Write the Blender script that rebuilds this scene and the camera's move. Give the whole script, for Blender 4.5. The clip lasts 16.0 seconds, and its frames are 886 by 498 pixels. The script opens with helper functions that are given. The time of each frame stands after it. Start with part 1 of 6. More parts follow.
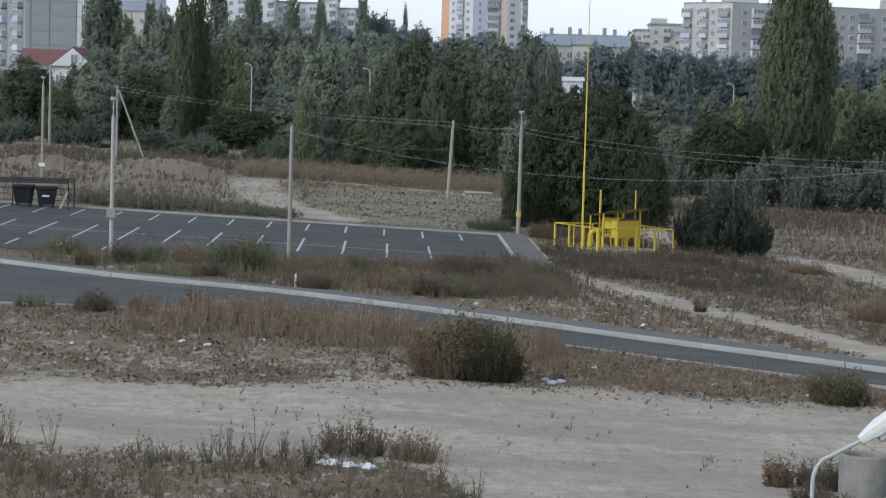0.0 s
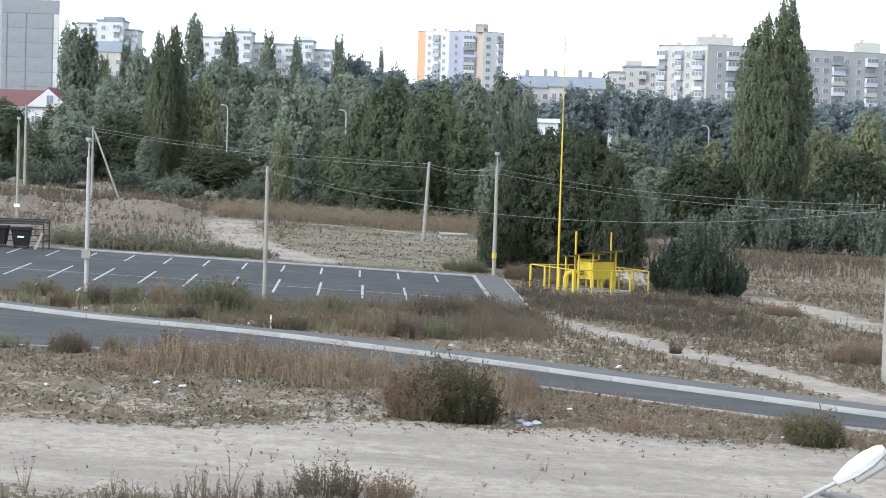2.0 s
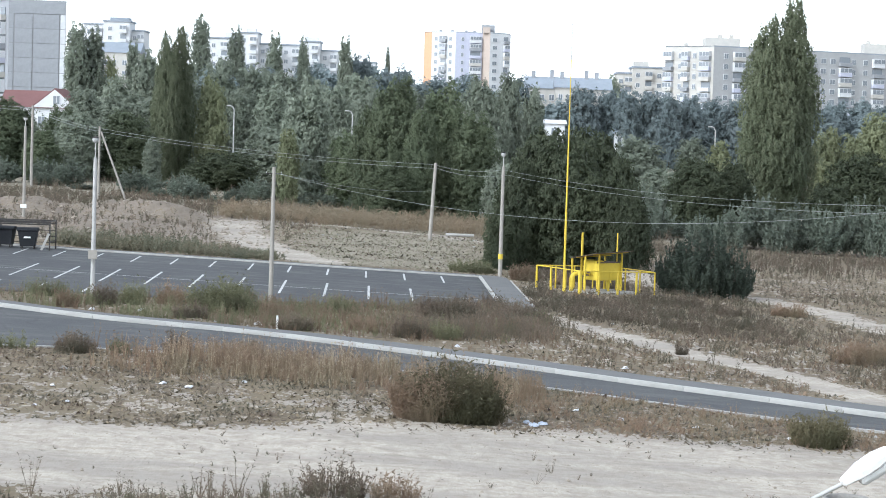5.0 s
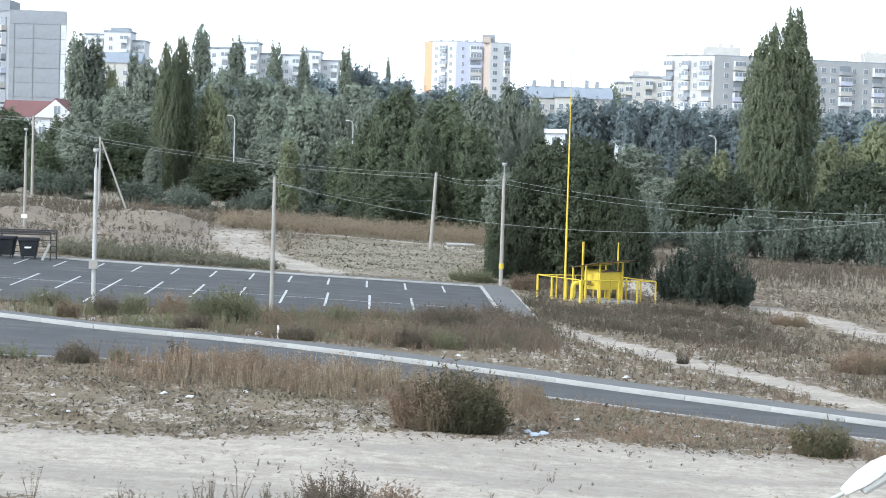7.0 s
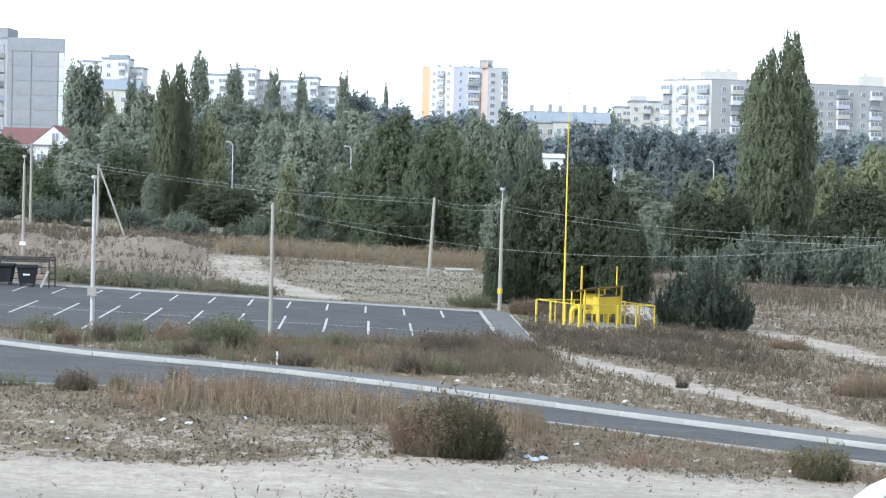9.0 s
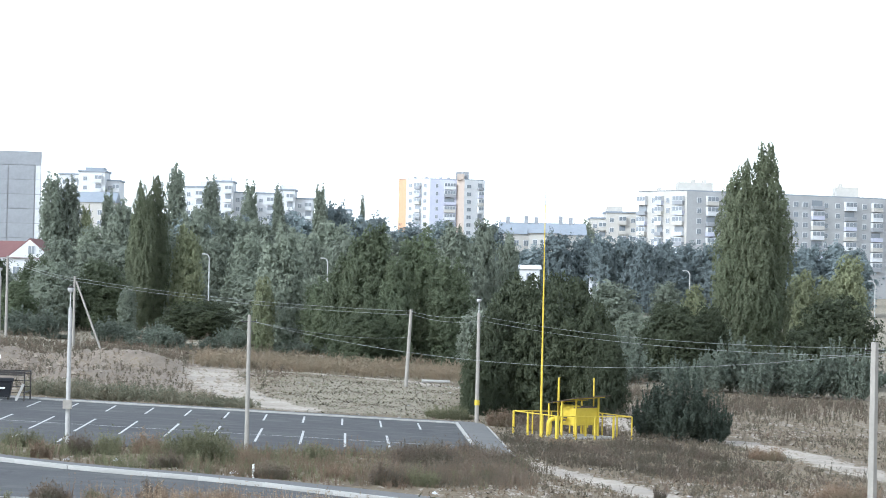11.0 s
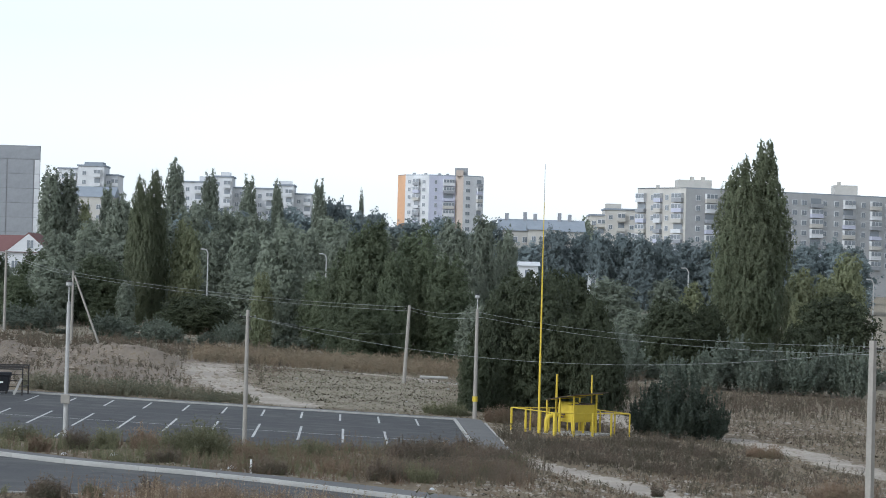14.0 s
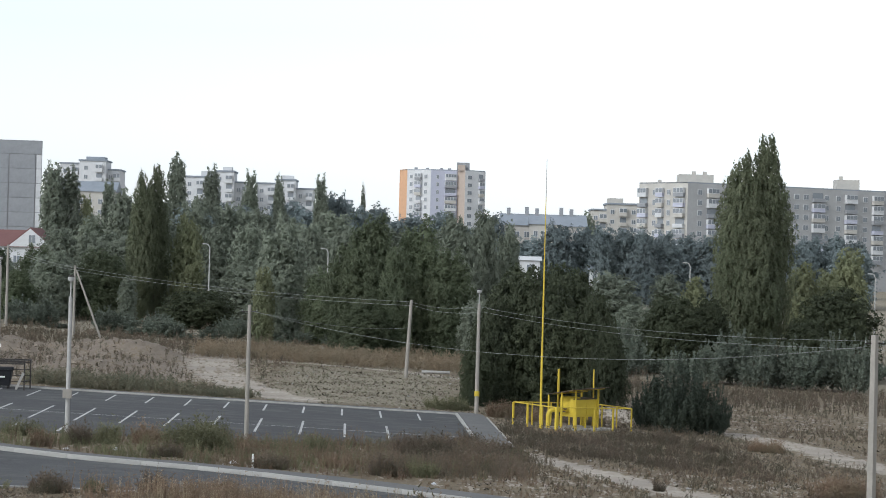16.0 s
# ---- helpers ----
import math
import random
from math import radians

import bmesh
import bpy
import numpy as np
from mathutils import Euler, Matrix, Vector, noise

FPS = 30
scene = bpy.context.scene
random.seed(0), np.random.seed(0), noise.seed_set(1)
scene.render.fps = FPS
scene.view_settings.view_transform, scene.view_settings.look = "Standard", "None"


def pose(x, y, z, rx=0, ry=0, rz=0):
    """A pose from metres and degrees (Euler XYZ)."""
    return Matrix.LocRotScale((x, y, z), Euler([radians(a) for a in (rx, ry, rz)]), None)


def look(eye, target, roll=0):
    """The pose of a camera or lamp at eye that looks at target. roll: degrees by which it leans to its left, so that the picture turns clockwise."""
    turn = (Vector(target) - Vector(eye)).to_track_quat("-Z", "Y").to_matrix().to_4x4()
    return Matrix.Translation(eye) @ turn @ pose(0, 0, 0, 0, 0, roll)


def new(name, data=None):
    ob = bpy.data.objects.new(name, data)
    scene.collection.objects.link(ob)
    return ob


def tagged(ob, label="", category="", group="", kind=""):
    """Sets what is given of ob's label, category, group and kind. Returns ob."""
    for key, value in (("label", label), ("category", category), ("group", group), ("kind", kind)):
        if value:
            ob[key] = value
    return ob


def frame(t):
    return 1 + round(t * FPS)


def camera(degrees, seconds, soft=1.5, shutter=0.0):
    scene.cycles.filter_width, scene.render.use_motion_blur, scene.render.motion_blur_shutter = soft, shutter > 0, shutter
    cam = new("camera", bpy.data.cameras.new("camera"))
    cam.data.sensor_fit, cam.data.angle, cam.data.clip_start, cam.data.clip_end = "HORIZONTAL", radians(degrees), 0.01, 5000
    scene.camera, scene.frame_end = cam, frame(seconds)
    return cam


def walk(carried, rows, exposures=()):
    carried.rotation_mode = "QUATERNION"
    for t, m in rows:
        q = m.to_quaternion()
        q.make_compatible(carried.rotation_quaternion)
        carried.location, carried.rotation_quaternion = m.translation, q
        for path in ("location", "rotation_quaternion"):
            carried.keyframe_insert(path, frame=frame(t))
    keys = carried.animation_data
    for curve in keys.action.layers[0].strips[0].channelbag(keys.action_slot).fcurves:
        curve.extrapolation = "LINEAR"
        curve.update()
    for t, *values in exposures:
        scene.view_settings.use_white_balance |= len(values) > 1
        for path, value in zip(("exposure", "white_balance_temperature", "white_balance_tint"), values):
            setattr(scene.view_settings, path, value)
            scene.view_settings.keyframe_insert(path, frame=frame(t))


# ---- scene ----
cam = camera(23.31, 16.0, 0.95, 0.5)
EYE = (0.0, 0.0, 9.33)
# seconds, then the camera's turn in degrees (Euler XYZ)
TURNS = (
    (0.0, 85.819, -1.638, 0.543), (0.5, 86.559, -1.395, 0.261), (1.0, 86.684, -1.476, 0.227),
    (1.5, 86.816, -1.613, 0.098), (2.0, 86.941, -1.745, -0.102), (2.5, 87.019, -1.61, -0.07),
    (3.0, 86.847, -1.446, 0.215), (3.5, 86.875, -1.633, 0.086), (4.0, 86.924, -1.789, -0.029),
    (6.5, 87.055, -1.736, 0.198), (7.0, 87.213, -1.698, 0.083), (7.5, 87.323, -1.79, -0.03),
    (8.0, 87.426, -1.884, -0.058), (8.5, 87.555, -1.777, -0.032), (9.0, 87.886, -1.423, 0.033),
    (9.5, 89.25, -1.356, -0.358), (10.0, 90.729, -1.169, -0.521), (12.5, 90.918, -1.485, -0.643),
    (13.0, 90.892, -1.419, -0.43), (13.5, 90.783, -1.443, -0.48), (14.0, 90.776, -1.524, -0.632),
    (14.5, 90.874, -1.586, -0.704), (15.0, 90.92, -1.611, -0.683), (15.5, 90.804, -1.569, -0.615),
    (16.0, 90.633, -1.511, -0.584))
walk(cam, [(t, pose(*EYE, rx, ry, rz)) for t, rx, ry, rz in TURNS],
     exposures=((0, -0.58, 5650, 8), (0.5, 0.00, 5680, 8), (1, 0.16, 5680, 8), (1.5, 0.20, 5720, 8), (2, 0.26, 5720, 8),
                (3, 0.20, 5720, 8), (3.5, 0.16, 5740, 8), (4, 0.26, 5740, 8), (6.5, 0.50, 5600, 6), (7.0, 0.53, 5600, 6),
                (7.5, 0.60, 5600, 6), (8, 0.72, 5560, 6), (8.5, 0.76, 5560, 6), (9, 0.52, 5560, 6), (9.5, 0.56, 5600, 6),
                (10, 0.56, 5600, 6), (12.5, 0.06, 5560, 7), (13, -0.24, 5560, 7), (13.5, -0.29, 5600, 7), (14.5, -0.48, 5850, 8),
                (15, -0.56, 6000, 9), (15.5, -0.46, 5900, 8), (16, -0.40, 5950, 8)))

# ---- light ----
SUN_ELEV, SUN_AZ = radians(35), radians(-132)   # azimuth from +Y, clockwise
world = bpy.data.worlds.new("sky")
scene.world = world
world.use_nodes = True
wt = world.node_tree
sky = wt.nodes.new("ShaderNodeTexSky")
sky.sky_type, sky.sun_disc = "NISHITA", False
sky.sun_elevation, sky.sun_rotation = SUN_ELEV, SUN_AZ
sky.air_density, sky.dust_density, sky.ozone_density = 1.2, 1.0, 1.0
haze = wt.nodes.new("ShaderNodeHueSaturation")   # a milky, hazy sky
haze.inputs["Saturation"].default_value, haze.inputs["Value"].default_value = 0.14, 1.66
wt.links.new(sky.outputs[0], haze.inputs["Color"])
wt.links.new(haze.outputs[0], wt.nodes["Background"].inputs[0])
wt.nodes["Background"].inputs[1].default_value = 0.15
sun = new("sun", bpy.data.lights.new("sun", "SUN"))
sun.data.energy, sun.data.angle, sun.data.color = 1.8, radians(7), (1.0, 0.95, 0.88)
sun_way = Vector((math.sin(SUN_AZ) * math.cos(SUN_ELEV), math.cos(SUN_AZ) * math.cos(SUN_ELEV), math.sin(SUN_ELEV)))
sun.matrix_world = look(sun_way * 60, (0, 0, 0))

rng = np.random.default_rng(7)


# ---- materials ----
def material(name, rough=0.9, metal=0.0):
    m = bpy.data.materials.new(name)
    m.use_nodes = True
    b = m.node_tree.nodes["Principled BSDF"]
    b.inputs["Roughness"].default_value, b.inputs["Metallic"].default_value = rough, metal
    b.inputs["Specular IOR Level"].default_value = 0.3
    return m, m.node_tree, b


def node(t, kind, **values):
    n = t.nodes.new(kind)
    for k, v in values.items():
        n.inputs[k].default_value = v
    return n


def noise_fac(t, scale, detail=4.0, low=0.35, high=0.65, stretch=None):
    co = t.nodes.new("ShaderNodeTexCoord")
    out = co.outputs["Object"]
    if stretch:
        mp = t.nodes.new("ShaderNodeMapping")
        mp.inputs["Scale"].default_value = stretch
        t.links.new(out, mp.inputs[0])
        out = mp.outputs[0]
    n = node(t, "ShaderNodeTexNoise", Scale=scale, Detail=detail, Roughness=0.65)
    t.links.new(out, n.inputs["Vector"])
    r = node(t, "ShaderNodeMapRange", **{"From Min": low, "From Max": high})
    t.links.new(n.outputs[0], r.inputs[0])
    return r.outputs[0]


def mixed(t, fac, a, b):
    m = t.nodes.new("ShaderNodeMix")
    m.data_type = "RGBA"
    t.links.new(fac, m.inputs[0])
    for k, v in ((6, a), (7, b)):
        if isinstance(v, tuple):
            m.inputs[k].default_value = (*v, 1)
        else:
            t.links.new(v, m.inputs[k])
    return m.outputs[2]


def bumped(t, b, fac, strength, distance):
    n = node(t, "ShaderNodeBump", Strength=strength, Distance=distance)
    t.links.new(fac, n.inputs["Height"])
    t.links.new(n.outputs[0], b.inputs["Normal"])


def plain(name, base, other, scale, rough=0.9, bump=0.3, dist=0.01, metal=0.0, fine=6.0, stretch=None):
    """Two tones mixed at a large and a fine scale, with relief."""
    m, t, b = material(name, rough, metal)
    big = noise_fac(t, scale, 5, stretch=stretch)
    small = noise_fac(t, scale * fine, 3, 0.25, 0.75)
    c = mixed(t, big, base, other)
    half = t.nodes.new("ShaderNodeMath")
    half.operation = "MULTIPLY"
    half.inputs[1].default_value = 0.5
    t.links.new(small, half.inputs[0])
    c = mixed(t, half.outputs[0], c, tuple(0.7 * v for v in base))
    t.links.new(c, b.inputs["Base Color"])
    bumped(t, b, small, bump, dist)
    return m


def foliage(name, a, b2, c2=None, trans=0.25, spread=1.0):
    """Leaves: tone by tree, by leaf and by clump."""
    m, t, b = material(name, 0.65)
    ob = t.nodes.new("ShaderNodeObjectInfo")
    ge = t.nodes.new("ShaderNodeNewGeometry")
    leaf = node(t, "ShaderNodeMapRange", **{"To Min": 0.5 - 0.5 * spread, "To Max": 0.5 + 0.5 * spread})
    t.links.new(ge.outputs["Random Per Island"], leaf.inputs[0])
    c = mixed(t, leaf.outputs[0], a, b2)
    big = noise_fac(t, 0.35, 2, 0.4, 0.62)
    c = mixed(t, big, c, c2 or tuple(0.7 * v for v in a))
    hs = node(t, "ShaderNodeHueSaturation", Saturation=0.95)
    r = node(t, "ShaderNodeMapRange", **{"To Min": 0.80, "To Max": 1.2})
    t.links.new(ob.outputs["Random"], r.inputs[0])
    t.links.new(r.outputs[0], hs.inputs["Value"])
    t.links.new(c, hs.inputs["Color"])
    t.links.new(hs.outputs[0], b.inputs["Base Color"])
    tr = t.nodes.new("ShaderNodeBsdfTranslucent")
    t.links.new(hs.outputs[0], tr.inputs[0])
    ms = t.nodes.new("ShaderNodeMixShader")
    ms.inputs[0].default_value = trans
    t.links.new(b.outputs[0], ms.inputs[1])
    t.links.new(tr.outputs[0], ms.inputs[2])
    t.links.new(ms.outputs[0], t.nodes["Material Output"].inputs[0])
    return m


M_LEAF = foliage("willow_leaves", (0.095, 0.119, 0.064), (0.176, 0.199, 0.116), (0.078, 0.101, 0.057), 0.35, 0.6)
M_ROUND = foliage("dark_bush_leaves", (0.051, 0.065, 0.035), (0.104, 0.117, 0.064), (0.043, 0.055, 0.031), 0.35, 0.6)
M_POPLAR = foliage("poplar_leaves", (0.125, 0.146, 0.083), (0.218, 0.231, 0.139), (0.104, 0.126, 0.070), 0.35, 0.6)
M_PALE = foliage("yellowing_leaves", (0.175, 0.190, 0.103), (0.241, 0.251, 0.140), (0.147, 0.166, 0.090), 0.35, 0.6)
M_SHRUB = foliage("olive_shrub_leaves", (0.038, 0.053, 0.037), (0.106, 0.123, 0.092), (0.031, 0.043, 0.031), 0.35, 0.6)
# far leaves made paler and bluer: aerial haze put into the colour
M_FAR = foliage("hazed_far_leaves", (0.188, 0.230, 0.233), (0.253, 0.293, 0.291), (0.169, 0.208, 0.211), 0.35, 0.6)
M_THICKET = foliage("willow_scrub_leaves", (0.118, 0.144, 0.109), (0.222, 0.244, 0.191), (0.098, 0.121, 0.090), 0.35, 0.6)
# lighter than the near leaves: the wood's haze is mixed into this colour
M_MID = foliage("hazed_wood_leaves", (0.195, 0.222, 0.165), (0.255, 0.28, 0.212), (0.175, 0.20, 0.15), 0.35, 0.5)
M_BARK = plain("bark", (0.16, 0.14, 0.11), (0.09, 0.08, 0.065), 1.5, 0.95, 0.6, 0.02)
M_DRY = foliage("dry_weeds", (0.27, 0.185, 0.12), (0.185, 0.13, 0.09), (0.21, 0.165, 0.105), 0.25)
M_REED = foliage("straw", (0.37, 0.285, 0.185), (0.25, 0.19, 0.125), (0.29, 0.24, 0.16), 0.25)
M_GREENWEED = foliage("green_weeds", (0.13, 0.135, 0.068), (0.205, 0.195, 0.11), (0.12, 0.12, 0.066), 0.25)
M_PALEGRASS = foliage("pale_grass", (0.26, 0.25, 0.165), (0.34, 0.31, 0.22), (0.22, 0.215, 0.14), 0.25)
M_OLIVE = foliage("olive_brown_weeds", (0.100, 0.088, 0.046), (0.165, 0.138, 0.078), (0.082, 0.078, 0.04), 0.25)
M_TUFT = foliage("yellowish_grass", (0.25, 0.195, 0.115), (0.31, 0.25, 0.155), (0.18, 0.145, 0.09), 0.25)
M_DARKWEED = foliage("dark_weeds", (0.125, 0.095, 0.07), (0.19, 0.145, 0.105), (0.105, 0.095, 0.063), 0.25)
M_BAYWEED = foliage("dull_green_weeds", (0.125, 0.125, 0.085), (0.19, 0.165, 0.11), (0.10, 0.105, 0.068), 0.25)
def asphalt_material(name, base, worn, dust):
    m, t, b = material(name, 0.9)
    c = mixed(t, noise_fac(t, 0.35, 6, 0.4, 0.62, (1.0, 0.35, 1.0)), base, worn)
    c = mixed(t, noise_fac(t, 22.0, 3, 0.3, 0.75), c, tuple(0.72 * v for v in base))
    dusty = node(t, "ShaderNodeMath")
    dusty.operation = "MULTIPLY"
    dusty.inputs[1].default_value = 0.55
    t.links.new(noise_fac(t, 0.55, 9, 0.5, 0.68, (0.5, 1.6, 1.0)), dusty.inputs[0])
    c = mixed(t, dusty.outputs[0], c, dust)
    co = t.nodes.new("ShaderNodeTexCoord")
    warp = node(t, "ShaderNodeTexNoise", Scale=0.8, Detail=4.0)
    t.links.new(co.outputs["Object"], warp.inputs["Vector"])
    mix = t.nodes.new("ShaderNodeMix")
    mix.data_type = "VECTOR"
    mix.inputs[0].default_value = 0.35
    t.links.new(co.outputs["Object"], mix.inputs[4])
    t.links.new(warp.outputs["Color"], mix.inputs[5])
    cell = node(t, "ShaderNodeTexVoronoi", Scale=0.42)
    cell.feature = "DISTANCE_TO_EDGE"
    t.links.new(mix.outputs[1], cell.inputs["Vector"])
    crack = node(t, "ShaderNodeMapRange", **{"From Min": 0.006, "From Max": 0.022, "To Min": 0.28, "To Max": 0.0})
    t.links.new(cell.outputs["Distance"], crack.inputs[0])
    c = mixed(t, crack.outputs[0], c, (0.035, 0.035, 0.035))
    t.links.new(c, b.inputs["Base Color"])
    bumped(t, b, noise_fac(t, 30.0, 3, 0.25, 0.75), 0.4, 0.006)
    return m


M_LOT = asphalt_material("car_park_asphalt", (0.066, 0.067, 0.070), (0.092, 0.092, 0.093), (0.14, 0.136, 0.128))
M_ROAD = asphalt_material("road_asphalt", (0.080, 0.081, 0.084), (0.105, 0.105, 0.105), (0.14, 0.136, 0.128))
M_PAVE = plain("pavement_asphalt", (0.17, 0.168, 0.163), (0.13, 0.13, 0.128), 0.4, 0.95, 0.4, 0.01, fine=40)
M_CONC = plain("concrete", (0.42, 0.41, 0.38), (0.30, 0.29, 0.27), 0.8, 0.9, 0.4, 0.01, fine=12)
M_KERB = plain("kerb_whitewash", (0.49, 0.48, 0.45), (0.22, 0.215, 0.20), 0.7, 0.9, 0.3, 0.01, fine=10)
M_LINE = plain("road_paint", (0.60, 0.60, 0.58), (0.36, 0.36, 0.355), 1.2, 0.8, 0.2, 0.003, fine=15)
M_POLEPALE = plain("pale_pole_concrete", (0.47, 0.46, 0.44), (0.38, 0.37, 0.355), 0.9, 0.9, 0.3, 0.005, fine=10)
M_POLE = plain("pole_concrete", (0.36, 0.335, 0.295), (0.28, 0.262, 0.235), 0.9, 0.9, 0.3, 0.005, fine=10)
M_YELLOW = plain("yellow_paint", (0.68, 0.51, 0.05), (0.56, 0.42, 0.05), 0.7, 0.55, 0.1, 0.003)
M_STEEL = plain("dark_steel", (0.03, 0.029, 0.029), (0.055, 0.045, 0.038), 2.0, 0.6, 0.2, 0.004)
M_BIN = plain("bin_plastic", (0.012, 0.013, 0.016), (0.02, 0.021, 0.025), 2.0, 0.7, 0.1, 0.003)
M_RUST = plain("rusty_sheet", (0.17, 0.13, 0.10), (0.11, 0.09, 0.075), 1.2, 0.85, 0.3, 0.01)
M_OLDCONC = plain("old_concrete", (0.30, 0.285, 0.26), (0.20, 0.19, 0.175), 1.6, 0.95, 0.6, 0.02, fine=8)
M_WIRE, _, _b = material("cable", 0.5)
_b.inputs["Base Color"].default_value = (0.34, 0.35, 0.34, 1)
M_WHITE = plain("white_enamel", (0.82, 0.82, 0.80), (0.74, 0.73, 0.70), 2.0, 0.4, 0.05, 0.002)
M_GALV = plain("galvanised", (0.50, 0.50, 0.48), (0.40, 0.40, 0.385), 3.0, 0.5, 0.1, 0.002)
M_GLASS, _, _b = material("window_glass", 0.12)
_b.inputs["Base Color"].default_value = (0.17, 0.19, 0.21, 1)
_b.inputs["Specular IOR Level"].default_value = 0.8


def wall_paint(name, a, b2):
    return plain(name, a, b2, 0.12, 0.9, 0.15, 0.02, fine=9)


M_GREYPANEL = wall_paint("grey_panel", (0.33, 0.34, 0.355), (0.275, 0.285, 0.30))
M_JOINT = wall_paint("panel_joint", (0.29, 0.29, 0.30), (0.24, 0.24, 0.25))
M_BEIGE = wall_paint("beige_brick", (0.53, 0.51, 0.465), (0.46, 0.44, 0.405))
M_WHITEWALL = wall_paint("white_render", (0.66, 0.665, 0.67), (0.56, 0.57, 0.58))
M_LAVENDER = wall_paint("lavender_render", (0.52, 0.53, 0.62), (0.47, 0.48, 0.57))
M_ORANGE = wall_paint("orange_render", (0.66, 0.40, 0.24), (0.60, 0.37, 0.23))
M_BROWN = wall_paint("brown_render", (0.50, 0.42, 0.36), (0.45, 0.375, 0.32))
M_ROOFGREY = wall_paint("grey_roof", (0.30, 0.33, 0.37), (0.25, 0.28, 0.31))
M_REDROOF = wall_paint("red_roof", (0.20, 0.105, 0.10), (0.16, 0.085, 0.08))


def ground_material():
    m, t, b = material("waste_ground", 0.97)
    at = t.nodes.new("ShaderNodeAttribute")
    at.attribute_name = "soil"
    sep = t.nodes.new("ShaderNodeSeparateColor")
    t.links.new(at.outputs["Color"], sep.inputs[0])
    flat = (1.0, 0.45, 1.0)
    n1 = noise_fac(t, 1.5, 9, 0.40, 0.60, flat)
    n5 = noise_fac(t, 3.2, 8, 0.46, 0.62, (0.6, 0.8, 1.0))
    n2 = noise_fac(t, 6.0, 5, 0.3, 0.7, flat)
    n4 = noise_fac(t, 0.22, 7, 0.44, 0.57, (0.35, 1.3, 1.0))
    n3 = noise_fac(t, 0.12, 4, 0.35, 0.65, flat)
    sand = mixed(t, n1, (0.50, 0.446, 0.374), (0.412, 0.364, 0.303))
    sand = mixed(t, n4, sand, (0.335, 0.300, 0.257))
    half = t.nodes.new("ShaderNodeMath")
    half.operation = "MULTIPLY"
    half.inputs[1].default_value = 0.45
    t.links.new(n2, half.inputs[0])
    sand = mixed(t, half.outputs[0], sand, (0.287, 0.252, 0.209))
    fleck = t.nodes.new("ShaderNodeMath")
    fleck.operation = "MULTIPLY"
    fleck.inputs[1].default_value = 0.55
    t.links.new(n5, fleck.inputs[0])
    sand = mixed(t, fleck.outputs[0], sand, (0.26, 0.22, 0.175))
    thatch = mixed(t, n2, (0.225, 0.178, 0.115), (0.10, 0.076, 0.050))
    thatch = mixed(t, n5, thatch, (0.085, 0.063, 0.046))
    thatch = mixed(t, n3, thatch, (0.185, 0.15, 0.098))
    green = mixed(t, n1, (0.222, 0.200, 0.148), (0.304, 0.270, 0.204))
    veg = mixed(t, sep.outputs[1], thatch, green)
    # bare soil breaks through in patches
    add = t.nodes.new("ShaderNodeMath")
    add.operation = "MULTIPLY_ADD"
    t.links.new(n1, add.inputs[0])
    add.inputs[1].default_value = 0.7
    t.links.new(sep.outputs[0], add.inputs[2])
    add2 = t.nodes.new("ShaderNodeMath")
    add2.operation = "MULTIPLY_ADD"
    t.links.new(n2, add2.inputs[0])
    add2.inputs[1].default_value = 0.55
    t.links.new(add.outputs[0], add2.inputs[2])
    sand = mixed(t, sep.outputs[2], sand, mixed(t, n1, (0.244, 0.204, 0.161), (0.174, 0.144, 0.113)))
    st = node(t, "ShaderNodeMapRange", **{"From Min": 0.93, "From Max": 1.08})
    t.links.new(add2.outputs[0], st.inputs[0])
    c = mixed(t, st.outputs[0], veg, sand)
    t.links.new(c, b.inputs["Base Color"])
    bumped(t, b, n2, 0.45, 0.05)
    return m


M_GROUND = ground_material()


# ---- building blocks ----
def part(name, bm, mat, parent=None, label=""):
    """One bmesh (or mesh) as one object, under a thing or a part."""
    if isinstance(bm, bmesh.types.BMesh):
        me = bpy.data.meshes.new(name)
        bm.to_mesh(me)
        bm.free()
    else:
        me = bm
    if mat is not None and not me.materials:
        me.materials.append(mat)
    ob = new(name, me)
    if parent is not None:
        ob.parent = parent
    if label:
        tagged(ob, label)
    return ob


def empty(name, m, label, category, group="", kind=""):
    ob = new(name)
    ob.empty_display_size = 0.2
    ob.matrix_basis = m
    return tagged(ob, label, category, group, kind)


def raw_mesh(name, verts, faces, mat=None, smooth=False):
    me = bpy.data.meshes.new(name)
    verts = np.asarray(verts, dtype=np.float32)
    faces = np.asarray(faces, dtype=np.int32)
    n, k = faces.shape
    me.vertices.add(len(verts))
    me.vertices.foreach_set("co", verts.ravel())
    me.loops.add(n * k)
    me.loops.foreach_set("vertex_index", faces.ravel())
    me.polygons.add(n)
    me.polygons.foreach_set("loop_start", np.arange(n, dtype=np.int32) * k)
    me.polygons.foreach_set("use_smooth", np.full(n, smooth))
    me.update(calc_edges=True)
    if mat:
        me.materials.append(mat)
    return me


def box(bm, x0, x1, y0, y1, z0, z1, bevel=0.0):
    r = bmesh.ops.create_cube(bm, size=1.0)
    vs = r["verts"]
    for v in vs:
        v.co = Vector((x0 + (v.co.x + 0.5) * (x1 - x0), y0 + (v.co.y + 0.5) * (y1 - y0), z0 + (v.co.z + 0.5) * (z1 - z0)))
    if bevel:
        es = list({e for v in vs for e in v.link_edges})
        bmesh.ops.bevel(bm, geom=es, offset=bevel, segments=2, profile=0.5, affect="EDGES")
    return bm


